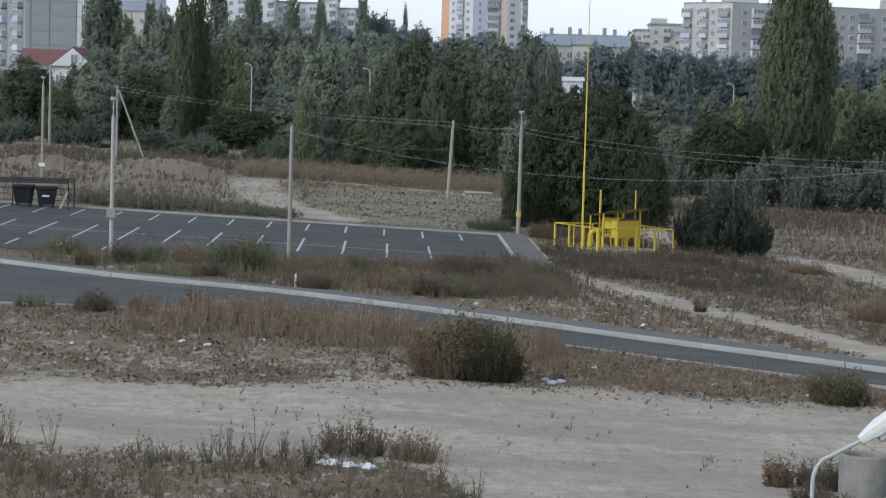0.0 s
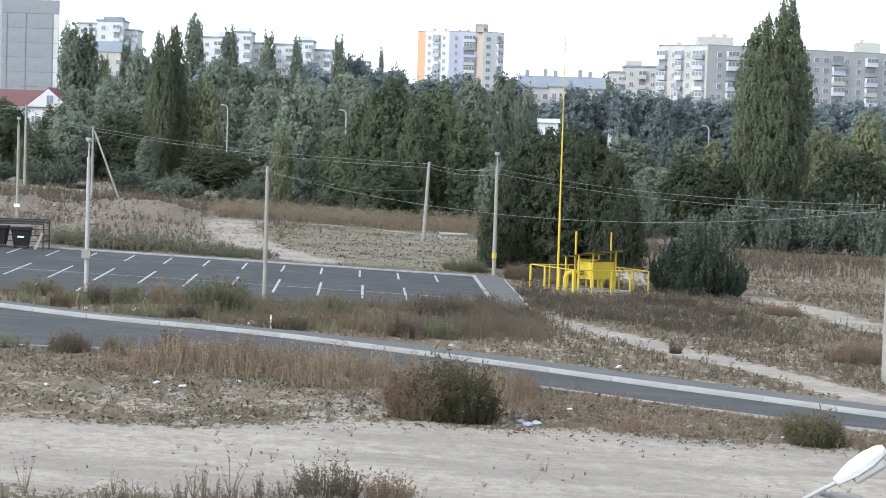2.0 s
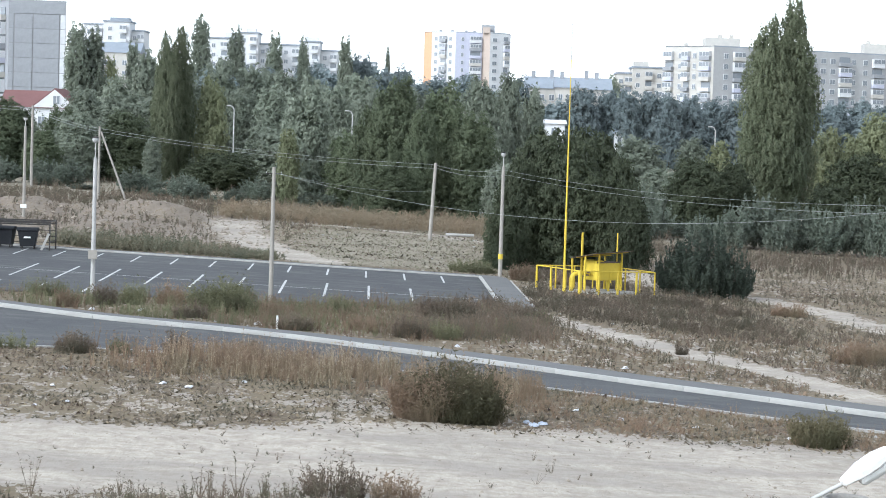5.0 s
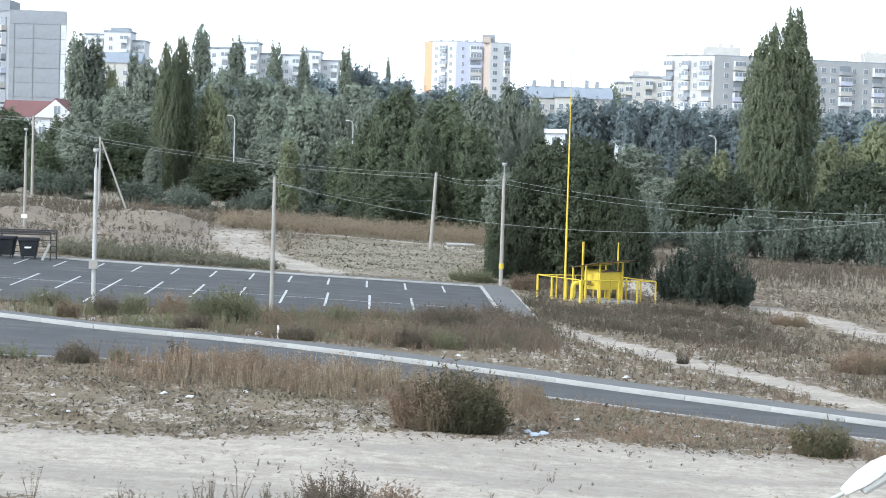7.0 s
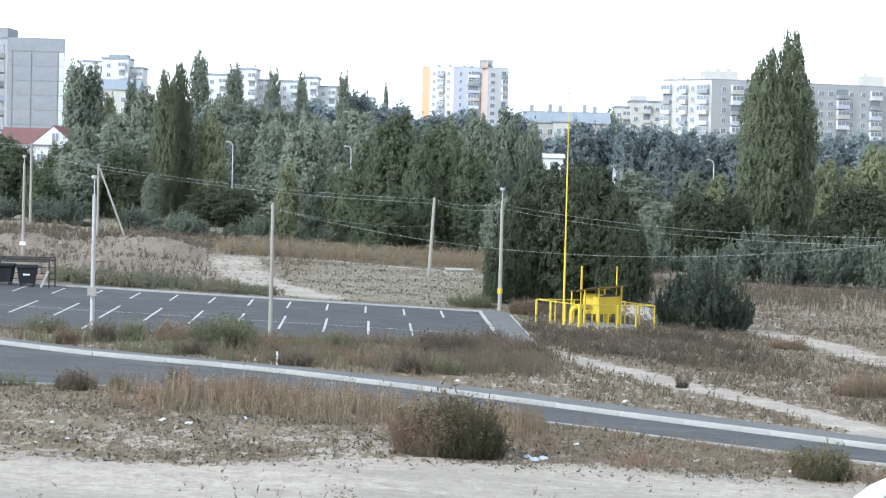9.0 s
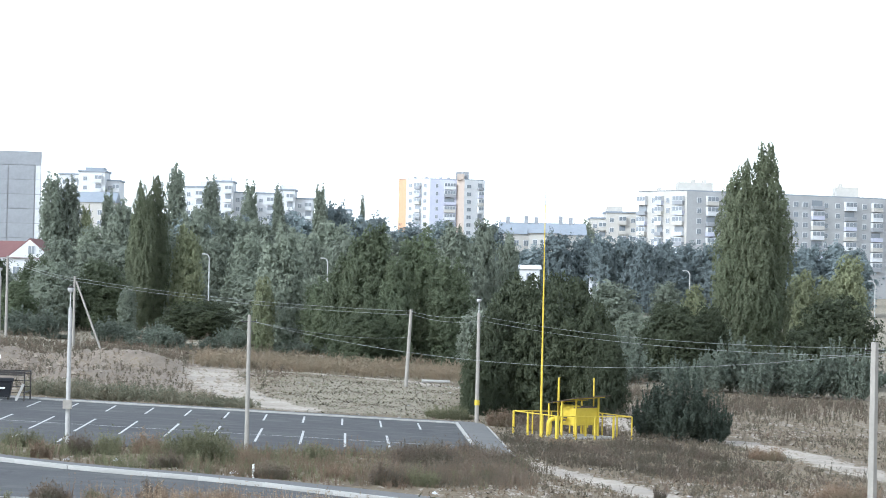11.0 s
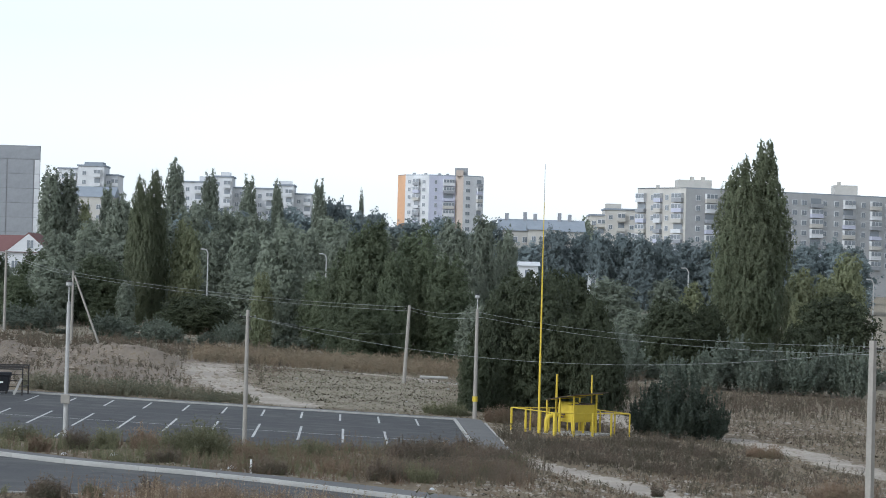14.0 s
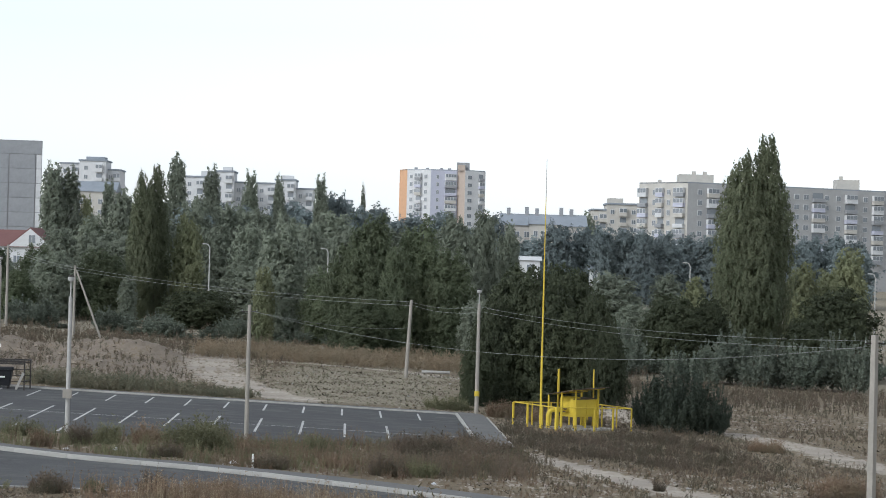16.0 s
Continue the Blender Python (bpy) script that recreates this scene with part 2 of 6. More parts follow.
def rod(bm, a, b, r0, r1=None, sides=8):
    a, b = Vector(a), Vector(b)
    r1 = r0 if r1 is None else r1
    d = b - a
    m = Matrix.Translation((a + b) / 2) @ d.to_track_quat("Z", "Y").to_matrix().to_4x4()
    bmesh.ops.create_cone(bm, cap_ends=True, segments=sides, radius1=r0, radius2=r1, depth=d.length, matrix=m)
    return bm


def tube(name, pts, radius, mat, parent=None, label=""):
    cu = bpy.data.curves.new(name, "CURVE")
    cu.dimensions, cu.bevel_depth, cu.bevel_resolution = "3D", radius, 1
    sp = cu.splines.new("POLY")
    sp.points.add(len(pts) - 1)
    for p, q in zip(sp.points, pts):
        p.co = (*q, 1)
    cu.use_fill_caps = True
    cu.materials.append(mat)
    ob = new(name, cu)
    if parent is not None:
        ob.parent = parent
    if label:
        tagged(ob, label)
    return ob


# ---- ground ----
SLOPE = 0.0367


def along(line, x):
    return np.interp(x, [p[0] for p in line], [p[1] for p in line])


KERB = ((-60, 110), (-40, 106), (-26, 101.6), (-20.4, 99.3), (-17.4, 97.3), (-14.6, 96.0), (-12.1, 95.4), (-9.5, 94.8),
        (-6.9, 93.8), (-4.3, 92.2), (-1.9, 90.8), (0.5, 89.4), (2.8, 87.9), (5.1, 86.4), (8.3, 84.1), (12.4, 81.6), (16.2, 79.0),
        (30, 71.5), (60, 56))
NEAR_EDGE = ((-60, 84), (-17.5, 82.8), (-15, 84.0), (-8, 85.0), (-2, 83.9), (4.1, 81.3), (6.5, 79.7), (8.7, 78.4), (10.5, 77.2), (15.4, 74.7), (30, 67), (60, 52))
FOOTPATH = ((-60, 1.7), (-8, 1.8), (-3, 2.8), (60, 3.1))   # width of the pavement behind the kerb
SAND_TOP = ((-60, 60), (-13, 62.5), (-8, 64), (-5, 65.6), (-2.2, 68.2), (6.0, 68.7), (14.4, 68.5), (30, 63), (60, 49))
SAND_LOW = ((-60, 50), (-11, 52.2), (-5.5, 52.8), (-2.9, 53.9), (-0.7, 53.3), (0.2, 50.6), (1.2, 47), (4, 42), (10, 36), (60, 30))
PATH_R = ((5.3, 115.0), (6.45, 110.9), (7.7, 108.3), (9.0, 105.8), (10.1, 102.8), (11.1, 99.4), (13.2, 95.8), (14.7, 93.0), (15.9, 89.3), (16.9, 85.8), (17.8, 83.0))
TRACK_R = ((20.6, 141.0), (21.7, 138.0), (23.1, 134.5), (24.2, 128.5), (25.2, 120.5), (29, 109), (37, 101))
PATH_L = ((-18.9, 200), (-17.7, 184), (-15.5, 171.5), (-13.3, 161), (-10.6, 153), (-8.6, 148.5))
LOT_X0, LOT_X1, LOT_Y0, LOT_Y1 = -34.0, 3.0, 109.6, 142.8
LOT_SKEW = -0.034
LOT_FRONT = ((-36, 106.5), (-22, 108.2), (-10, 111.5), (3, 116.2), (6, 116.5))


def lot_x(x, y):
    """x on the ground of a place in the car park, whose bays lean a little."""
    return x + LOT_SKEW * (y - 128.0)


def dist_line(x, y, line):
    d = np.full(np.shape(x), 1e9)
    for (ax, ay), (bx, by) in zip(line[:-1], line[1:]):
        ux, uy = bx - ax, by - ay
        k = np.clip(((x - ax) * ux + (y - ay) * uy) / (ux * ux + uy * uy), 0, 1)
        d = np.minimum(d, np.hypot(x - ax - k * ux, y - ay - k * uy))
    return d


def ramp(v, a, b):
    k = np.clip((v - a) / (b - a), 0, 1)
    return k * k * (3 - 2 * k)


def wobble(x, y, s, seed=0.0):
    return (np.sin(x * s + 1.3 * seed) * np.cos(y * s * 0.83 + seed) + 0.5 * np.sin(x * s * 2.3 + y * s * 1.7 + seed)
            + 0.3 * np.cos(y * s * 3.9 - x * s * 3.1 + 2 * seed)) / 1.8


def base_height(x, y):
    k = np.clip((y - 215) / 205, 0, 1)
    far = np.clip(y - 215, 0, 900) * 0.0185
    return -SLOPE * np.clip(x, -250, 250) * (1 - k) + far


def paved(x, y):
    """1 on asphalt, 0 on open ground."""
    road = (y < along(KERB, x) + along(FOOTPATH, x) + 0.3) & (y > along(NEAR_EDGE, x))
    lx = x - LOT_SKEW * (y - 128.0)
    lot = (lx > LOT_X0 - 1) & (lx < LOT_X1 + 1.9) & (y > along(LOT_FRONT, x)) & (y < LOT_Y1 + 2.2)
    return road | lot


def height(x, y):
    x, y = np.asarray(x, float), np.asarray(y, float)
    h = base_height(x, y)
    open_ground = 1.0 - paved(x, y)
    h = h + open_ground * (0.06 * wobble(x, y, 0.8) + 0.03 * wobble(x, y, 2.6, 2.0))
    # earth heaps on the waste ground behind the car park
    zone = ramp(x, -70, -40) * ramp(-x, 17, 24) * ramp(y, 152, 166) * ramp(-y, -214, -196)
    zone = zone * (1 - ramp(-dist_line(x, y, PATH_L), -4.5, -2.0))
    h = h + zone * (0.15 + 0.25 * wobble(x, y, 0.55, 1.0) + 0.24 * wobble(x, y, 1.5, 3.0) + 0.16 * wobble(x, y, 2.9, 7.0))
    for cx, cy, a, r in ((-26.5, 192, 1.4, 3.2), (-23.0, 190, 0.8, 2.6), (-31, 196, 0.9, 3.0), (-38, 196, 0.9, 3.5), (-26.0, 172, 0.6, 3.0), (13.6, 151, 0.75, 2.0)):
        h = h + a * np.exp(-((x - cx) ** 2 + ((y - cy) * 0.6) ** 2) / r ** 2)
    return h - 0.08 * (1 - open_ground)


def z_at(x, y):
    return float(height(x, y))


def soil(x, y):
    """Bare sand (0 to 1) and green tint of the ground."""
    s = np.full(np.shape(x), 0.0)
    band = ramp(y, along(SAND_LOW, x) - 2.5, along(SAND_LOW, x) + 1.5) * ramp(-y, -along(SAND_TOP, x) - 2.4, -along(SAND_TOP, x) + 1.4)
    s = np.maximum(s, 0.95 * band)
    s = np.maximum(s, 0.5 * np.exp(-((x + 3.6) / 2.8) ** 2 - ((y - 71.2) / 2.4) ** 2))
    s = np.maximum(s, 0.20 * ramp(-y, -80, -72) * ramp(-x, 4, 9) * ramp(y, 60, 66))
    s = np.maximum(s, ramp(-dist_line(x, y, PATH_R), -1.5, -0.8))
    s = np.maximum(s, 0.75 * ramp(-dist_line(x, y, TRACK_R), -2.4, -0.9))
    s = np.maximum(s, ramp(-dist_line(x, y, PATH_L), -2.6, -1.3))
    s = np.maximum(s, 0.9 * ramp(-dist_line(x, y, ((-17, 205), (-8, 203), (-1, 199), (3, 192))), -1.6, -0.6))
    earth = ramp(y, 152, 158) * ramp(-y, -222, -205) * ramp(-x, 12, 22)
    s = np.maximum(s, 0.72 * earth)
    field = ramp(y, 146, 150) * ramp(-y, -205, -190) * ramp(x, -16, -8) * ramp(-x, -6, 0)
    s = np.maximum(s, 0.10 * field)
    right = ramp(x, 3.5, 6) * ramp(y, 84, 88) * ramp(-y, -205, -170)
    s = np.maximum(s, 0.07 * right)
    verge = ramp(x, 0, 6) * ramp(y, along(KERB, x) + 2.6, along(KERB, x) + 3.6) * ramp(-y, -112, -106)
    s = np.maximum(s, 0.24 * verge)
    s = np.maximum(s, 0.9 * np.exp(-((x - 13.8) / 1.6) ** 2 - ((y - 150) / 5.0) ** 2))
    g = np.clip(0.75 * field + ramp(y, 205, 230) * 0.8, 0, 1)
    tracks = np.maximum(ramp(-dist_line(x, y, PATH_L), -2.8, -1.3), ramp(-dist_line(x, y, PATH_R), -1.6, -0.8))
    tracks = np.maximum(tracks, ramp(-dist_line(x, y, TRACK_R), -3.2, -1.0))
    s = s - (1 - tracks) * np.where(s < 0.3, 0.24 * field + 0.10 * right * ramp(-y, -150, -138), 0.0)
    earth = earth * (1 - ramp(-dist_line(x, y, PATH_L), -3.2, -1.6))
    return s, g, earth


def spaced(stops):
    out = []
    for a, b, step in stops:
        out += list(np.arange(a, b, step))
    return np.array(out + [stops[-1][1]])


def build_ground():
    xs = spaced([(-3600, -400, 400), (-400, -100, 30), (-100, -48, 4), (-48, 50, 0.5), (50, 100, 4), (100, 400, 30), (400, 3600, 400)])
    ys = spaced([(-200, 20, 20), (20, 42, 2), (42, 110, 0.5), (110, 215, 1.0), (215, 300, 5), (300, 600, 20), (600, 1200, 100), (1200, 4600, 400)])
    X, Y = np.meshgrid(xs, ys)
    Z = height(X, Y)
    nx, ny = len(xs), len(ys)
    v = np.stack([X, Y, Z], -1).reshape(-1, 3)
    i = np.arange(nx * ny).reshape(ny, nx)
    f = np.stack([i[:-1, :-1], i[:-1, 1:], i[1:, 1:], i[1:, :-1]], -1).reshape(-1, 4)
    me = raw_mesh("ground", v, f, M_GROUND, True)
    s, g, earth = soil(X, Y)
    col = np.stack([s, g, earth, np.ones_like(s)], -1).reshape(-1).astype(np.float32)
    me.attributes.new("soil", "FLOAT_COLOR", "POINT").data.foreach_set("color", col)
    tagged(new("ground", me), "sandy waste ground with dry grass and bare tracks", "ground", kind="structure")


build_ground()


def strip(name, left, right, mat, lift, label, category):
    """A sheet between two lines of points, laid on the slope, with a small thickness."""
    n = len(left)
    v = []
    for (x, y) in list(left) + list(right):
        v.append((x, y, float(base_height(np.float64(x), np.float64(y))) + lift))
    m = len(v)
    v += [(x, y, z - 0.3) for x, y, z in v]
    f = []
    for k in range(n - 1):
        f.append((k, k + 1, n + k + 1, n + k))
        f.append((k + 1, k, m + k, m + k + 1))
        f.append((n + k, n + k + 1, m + n + k + 1, m + n + k))
    f += [(0, n, m + n, m), (2 * n - 1, n - 1, m + n - 1, m + 2 * n - 1)]
    me = raw_mesh(name, v, f, mat)
    bm = bmesh.new()
    bm.from_mesh(me)
    bmesh.ops.recalc_face_normals(bm, faces=bm.faces)
    bm.to_mesh(me)
    bm.free()
    return tagged(new(name, me), label, category, kind="structure")


road_x = np.arange(-56, 56.1, 2.0)
strip("road", [(x, along(NEAR_EDGE, x)) for x in road_x], [(x, along(KERB, x) - 0.02) for x in road_x], M_ROAD, 0.0,
      "smooth dark grey asphalt road that bends", "road")
strip("pavement", [(x, along(KERB, x) + 0.2) for x in road_x], [(x, along(KERB, x) + along(FOOTPATH, x)) for x in road_x], M_PAVE, 0.15,
      "worn grey asphalt footpath behind the road kerb", "pavement")
lot_u = np.linspace(LOT_X0, LOT_X1, 14)
strip("car_park", [(lot_x(u, 112.0), along(LOT_FRONT, lot_x(u, 112.0))) for u in lot_u], [(lot_x(u, LOT_Y1), LOT_Y1) for u in lot_u], M_LOT, 0.02,
      "dark asphalt car park surface with marked bays", "car park")

# ---- kerbs and bay lines ----
def kerb_run(name, line, width, h0, h1, mat, label, piece_len=3.0):
    """A kerb of separate stones along a line."""
    top = empty(name, Matrix(), label, "kerb", kind="structure")
    pts = [Vector((x, y, 0)) for x, y in line]
    lens = [(b - a).length for a, b in zip(pts[:-1], pts[1:])]
    total, s = sum(lens), 0.0

    def point(d):
        for a, b, l in zip(pts[:-1], pts[1:], lens):
            if d <= l or b is pts[-1]:
                return a.lerp(b, min(d / l, 1.0))
            d -= l
    me = None
    while s < total - 0.3:
        e = min(s + piece_len * random.uniform(0.75, 1.25), total)
        a, b = point(s), point(e)
        a.z = float(base_height(np.float64(a.x), np.float64(a.y)))
        b.z = float(base_height(np.float64(b.x), np.float64(b.y)))
        d = b - a
        if me is None:
            bm = box(bmesh.new(), -0.5, 0.5, -width / 2, width / 2, h0, h1, 0.010)
            me = bpy.data.meshes.new("kerbstone")
            bm.to_mesh(me)
            bm.free()
            me.materials.append(mat)
        ob = part("kerbstone", me, None, top)
        lift = random.uniform(-0.008, 0.008)
        ob.matrix_basis = (Matrix.Translation((a + b) / 2 + Vector((0, 0, lift)))
                           @ Matrix.Rotation(math.atan2(d.y, d.x), 4, "Z")
                           @ Matrix.Rotation(-math.atan2(d.z, math.hypot(d.x, d.y)), 4, "Y")
                           @ Matrix.Diagonal((d.length - 0.012, 1, 1, 1)))
        s = e
    return top


kerb_run("road_kerb", [(x, along(KERB, x) + 0.1) for x in np.arange(-30, 30.1, 2.0)], 0.2, -0.2, 0.19, M_KERB,
         "whitewashed concrete kerb along the road")
kerb_run("road_edge_kerb", [(x, along(NEAR_EDGE, x) - 0.1) for x in np.arange(-30, 30.1, 2.0)], 0.2, -0.2, 0.06, M_CONC,
         "low grey concrete kerb on the near road edge")
kerb_run("car_park_kerb", [(lot_x(LOT_X0, LOT_Y1 + 0.1), LOT_Y1 + 0.1), (lot_x(LOT_X1 + 0.1, LOT_Y1 + 0.1), LOT_Y1 + 0.1)], 0.2, -0.2, 0.12, M_CONC,
         "grey concrete kerb behind the parking bays")
kerb_run("car_park_side_kerb", [(lot_x(LOT_X1 + 0.1, LOT_Y1), LOT_Y1), (lot_x(LOT_X1 + 0.1, 116.5), 116.5)], 0.2, -0.2, 0.12, M_KERB,
         "white painted kerb at the car park end")
strip("footway", [(lot_x(LOT_X0, LOT_Y1 + 0.2), LOT_Y1 + 0.2), (lot_x(LOT_X1 + 1.9, LOT_Y1 + 0.2), LOT_Y1 + 0.2)],
      [(lot_x(LOT_X0, LOT_Y1 + 1.5), LOT_Y1 + 1.5), (lot_x(LOT_X1 + 1.2, LOT_Y1 + 1.5), LOT_Y1 + 1.5)], M_PAVE, 0.1,
      "narrow asphalt footway behind the parking bays", "pavement")
side_y = np.linspace(LOT_Y1 + 0.2, 113.5, 6)
strip("side_footway", [(lot_x(LOT_X1 + 0.25, y), y) for y in side_y], [(lot_x(LOT_X1 + 1.9, y), y) for y in side_y], M_PAVE, 0.104,
      "asphalt footway at the car park end", "pavement")
kerb_run("footway_edging", [(lot_x(LOT_X1 + 2.0, LOT_Y1 - 2), LOT_Y1 - 2), (lot_x(LOT_X1 + 2.0, 113.0), 113.0)], 0.1, -0.2, 0.11, M_CONC,
         "thin concrete edging beside the footway", 1.0)


def painted_line(parent, a, b, w=0.16):
    bm = bmesh.new()
    a, b = Vector(a), Vector(b)
    d = (b - a).normalized()
    side = Vector((-d.y, d.x)) * w / 2
    n = max(1, int((b - a).length / 4))
    rows = []
    for k in range(n + 1):
        p = a.lerp(b, k / n)
        rows.append([bm.verts.new((q.x, q.y, float(base_height(np.float64(q.x), np.float64(q.y))) + 0.026)) for q in (p - side, p + side)])
    for r, s in zip(rows[:-1], rows[1:]):
        bm.faces.new((r[0], r[1], s[1], s[0]))
    bmesh.ops.recalc_face_normals(bm, faces=bm.faces)
    if bm.faces[:][0].normal.z < 0:
        bmesh.ops.reverse_faces(bm, faces=bm.faces)
    return part("bay_line", bm, M_LINE, parent)


marks = empty("bay_markings", Matrix(), "white painted parking bay lines on asphalt", "road marking", kind="structure")
for k in range(-4, 12):
    x = -24.3 + 2.475 * k
    if k < 11:
        painted_line(marks, (lot_x(x, 141.2), 141.2), (lot_x(x, 135.2), 135.2), 0.13)
    if k < 10:
        painted_line(marks, (lot_x(x + 0.2, 128.2), 128.2), (lot_x(x + 0.2, 118.0), 118.0), 0.14)
    if k < 3:
        painted_line(marks, (lot_x(x + 0.3, 114.5), 114.5), (lot_x(x + 0.3, 110.2), 110.2))
painted_line(marks, (lot_x(-33, 123.2), 123.2), (lot_x(2.0, 123.2), 123.2), 0.12)


# ---- poles and wires ----
def pole(x, y, top, r0, r1, lamp=0.0, lean=0.0, label="weathered round concrete power pole", square=False, mat=None):
    z0 = z_at(x, y)
    p = empty("power_pole" if not lamp else "lamp_pole", pose(x, y, z0), label, "pole", "roadside poles")
    h = top - z0
    bm = bmesh.new()
    rod(bm, (0, 0, -0.6), (lean, 0, h), r0 * 0.86, r1 * 0.86, 4 if square else 12)
    part("shaft", bm, mat or M_POLE, p)
    if not lamp:
        bm = bmesh.new()
        rod(bm, (lean - 0.42, 0, h - 0.35), (lean + 0.42, 0, h - 0.35), 0.028, 0.028, 6)
        part("crossarm", bm, M_STEEL, p)
        for s in (-0.38, 0.38):
            bm = bmesh.new()
            rod(bm, (lean + s, 0, h - 0.34), (lean + s, 0, h - 0.24), 0.028, 0.018, 6)
            part("insulator", bm, M_WIRE, p)
    if lamp:
        bm = bmesh.new()
        rod(bm, (lean, 0, h - 0.3), (lean, 0, h + lamp - 0.2), 0.035, 0.03, 8)
        part("lamp_bracket", bm, M_GALV, p)
        bm = bmesh.new()
        bmesh.ops.create_uvsphere(bm, u_segments=12, v_segments=8, radius=0.17, matrix=pose(lean, 0, h + lamp - 0.1))
        shade = part("lamp_globe", bm, M_GALV, p, "grey lantern head")
        bm = bmesh.new()
        rod(bm, (lean, 0, h + lamp - 0.02), (lean, 0, h + lamp + 0.08), 0.19, 0.05, 12)
        part("cap", bm, M_STEEL, shade)
    return p


pole_a = pole(-17.55, 108.0, 7.65, 0.145, 0.105, 1.0, label="pale concrete lamp pole with a globe lantern", mat=M_POLEPALE)
bm = box(bmesh.new(), -0.22, 0.22, -0.3, -0.1, 1.9, 2.35, 0.010)
part("junction_box", bm, M_POLE, pole_a, "small grey junction box")
pole_b = pole(-8.86, 111.75, 7.4, 0.145, 0.105)
pole_c = pole(-1.14, 189.25, 6.85, 0.20, 0.15, lean=0.35, label="leaning concrete power pole in dry grass")
pole_d = pole(3.98, 145.25, 7.3, 0.17, 0.12, 0.95, label="concrete lamp pole with a yellow painted band")
bm = bmesh.new()
rod(bm, (0, 0, 1.2), (0, 0, 1.55), 0.172, 0.170, 12)
part("band", bm, M_YELLOW, pole_d, "yellow painted band")
pole_r = pole(19.43, 91.5, 7.15, 0.24, 0.19, label="stout square concrete power pole", square=True)
pole_l = pole(-34.14, 174.75, 9.0, 0.16, 0.12, 0.7, label="grey lamp pole with a small white notice")
bm = box(bmesh.new(), -0.25, 0.25, -0.2, -0.17, 0.9, 1.2, 0.01)
part("notice", bm, M_WHITE, pole_l, "white notice plate")
pole_m = pole(-46.5, 242.0, 11.2, 0.2, 0.15)
pole_e = pole(-35.7, 222.0, 9.1, 0.18, 0.13, label="concrete power pole with a slanting brace")
bm = bmesh.new()
rod(bm, (3.1, -0.4, -0.3), (0.15, 0, 7.2), 0.12, 0.10, 10)
part("brace", bm, M_POLE, pole_e, "slanting concrete brace")


def wire(a, b, sag, r=0.016, n=14):
    a, b = Vector(a), Vector(b)
    pts = []
    for k in range(n + 1):
        u = k / n
        p = a.lerp(b, u)
        p.z -= sag * 4 * u * (1 - u)
        pts.append(p)
    ob = tube("overhead_wire", pts, r, M_WIRE)
    return tagged(ob, "thin grey overhead wire between power poles", "wire", "overhead wires")


for dz, dx in ((-0.1, 0.0), (-0.45, 0.3)):
    wire((-60, 262, 12.3 + dz), (-46.5 + dx, 242, 11.1 + dz), 0.3, 0.013)
    wire((-46.5 + dx, 242, 11.1 + dz), (-35.7 + dx, 222, 9.0 + dz), 0.3, 0.013)
    wire((-35.7 + dx, 222, 9.0 + dz), (-0.8 + dx, 189.25, 6.8 + dz), 0.5, 0.012)
    wire((-0.8 + dx, 189.25, 6.8 + dz), (3.98 + dx, 145.25, 7.2 + dz), 0.3, 0.009)
    wire((3.98 + dx, 145.25, 7.2 + dz), (19.43 + dx, 91.5, 7.0 + dz), 0.5, 0.007)
wire((-8.86, 111.75, 7.1), (19.43, 91.5, 6.7), 1.4, 0.007)
wire((-8.86, 111.75, 7.1), (-1.0, 189.25, 4.4), 0.4, 0.008)
for dz in (-0.1, -0.25, -0.45):
    wire((19.43, 91.5, 7.0 + dz), (46, 70, 7.0 + dz), 0.5, 0.007)


def street_light(x, y, h, turn, size=1.0):
    z0 = float(base_height(np.float64(x), np.float64(y)))
    p = empty("street_lamp", pose(x, y, z0, 0, 0, turn), "tall pale steel street lamp on the far road", "street lamp", "far street lamps")
    bm = bmesh.new()
    rod(bm, (0, 0, -0.3), (0, 0, h - 0.5), 0.085, 0.075, 8)
    rod(bm, (0, 0, h - 0.5), (-0.2, 0, h - 0.1), 0.075, 0.065, 8)
    rod(bm, (-0.2, 0, h - 0.1), (-0.45, 0, h), 0.065, 0.06, 8)
    part("post", bm, M_GALV, p)
    bm = box(bmesh.new(), -0.95, -0.4, -0.14, 0.14, h - 0.07, h + 0.08, 0.04)
    part("lamp_head", bm, M_GALV, p)


street_light(-27.2, 276, 10.4, 0)
street_light(-12.0, 276, 10.6, 0)
street_light(34.6, 276, 11.2, 0)
street_light(58.5, 276, 11.0, 0)

# near lamp on a bent steel arm
lamp = empty("arm_lamp", pose(4.74, 28, -2.0), "white street lamp on a bent grey steel arm", "street lamp")
tube("arm", [(0, 0, 0), (0.0, 0, 6.3), (0.01, 0, 6.45), (0.05, 0, 6.56), (0.12, 0, 6.65), (0.60, 0.02, 6.91), (0.7, 0.02, 6.96)], 0.03, M_GALV, lamp)
bm = bmesh.new()
sec = []
for u, w, b0, t0 in ((0.0, 0.06, -0.055, 0.055), (0.03, 0.08, -0.075, 0.07), (0.3, 0.15, -0.11, 0.15), (0.55, 0.16, -0.09, 0.17), (0.75, 0.13, -0.03, 0.14), (0.8, 0.09, 0.0, 0.11)):
    ring = []
    for k in range(12):
        a = 2 * math.pi * k / 12
        cz = (b0 + t0) / 2
        ca, sa = math.cos(a), math.sin(a)
        ring.append(bm.verts.new((u, w * math.copysign(abs(ca) ** 0.5, ca), cz + (t0 - b0) / 2 * math.copysign(abs(sa) ** 0.5, sa))))
    sec.append(ring)
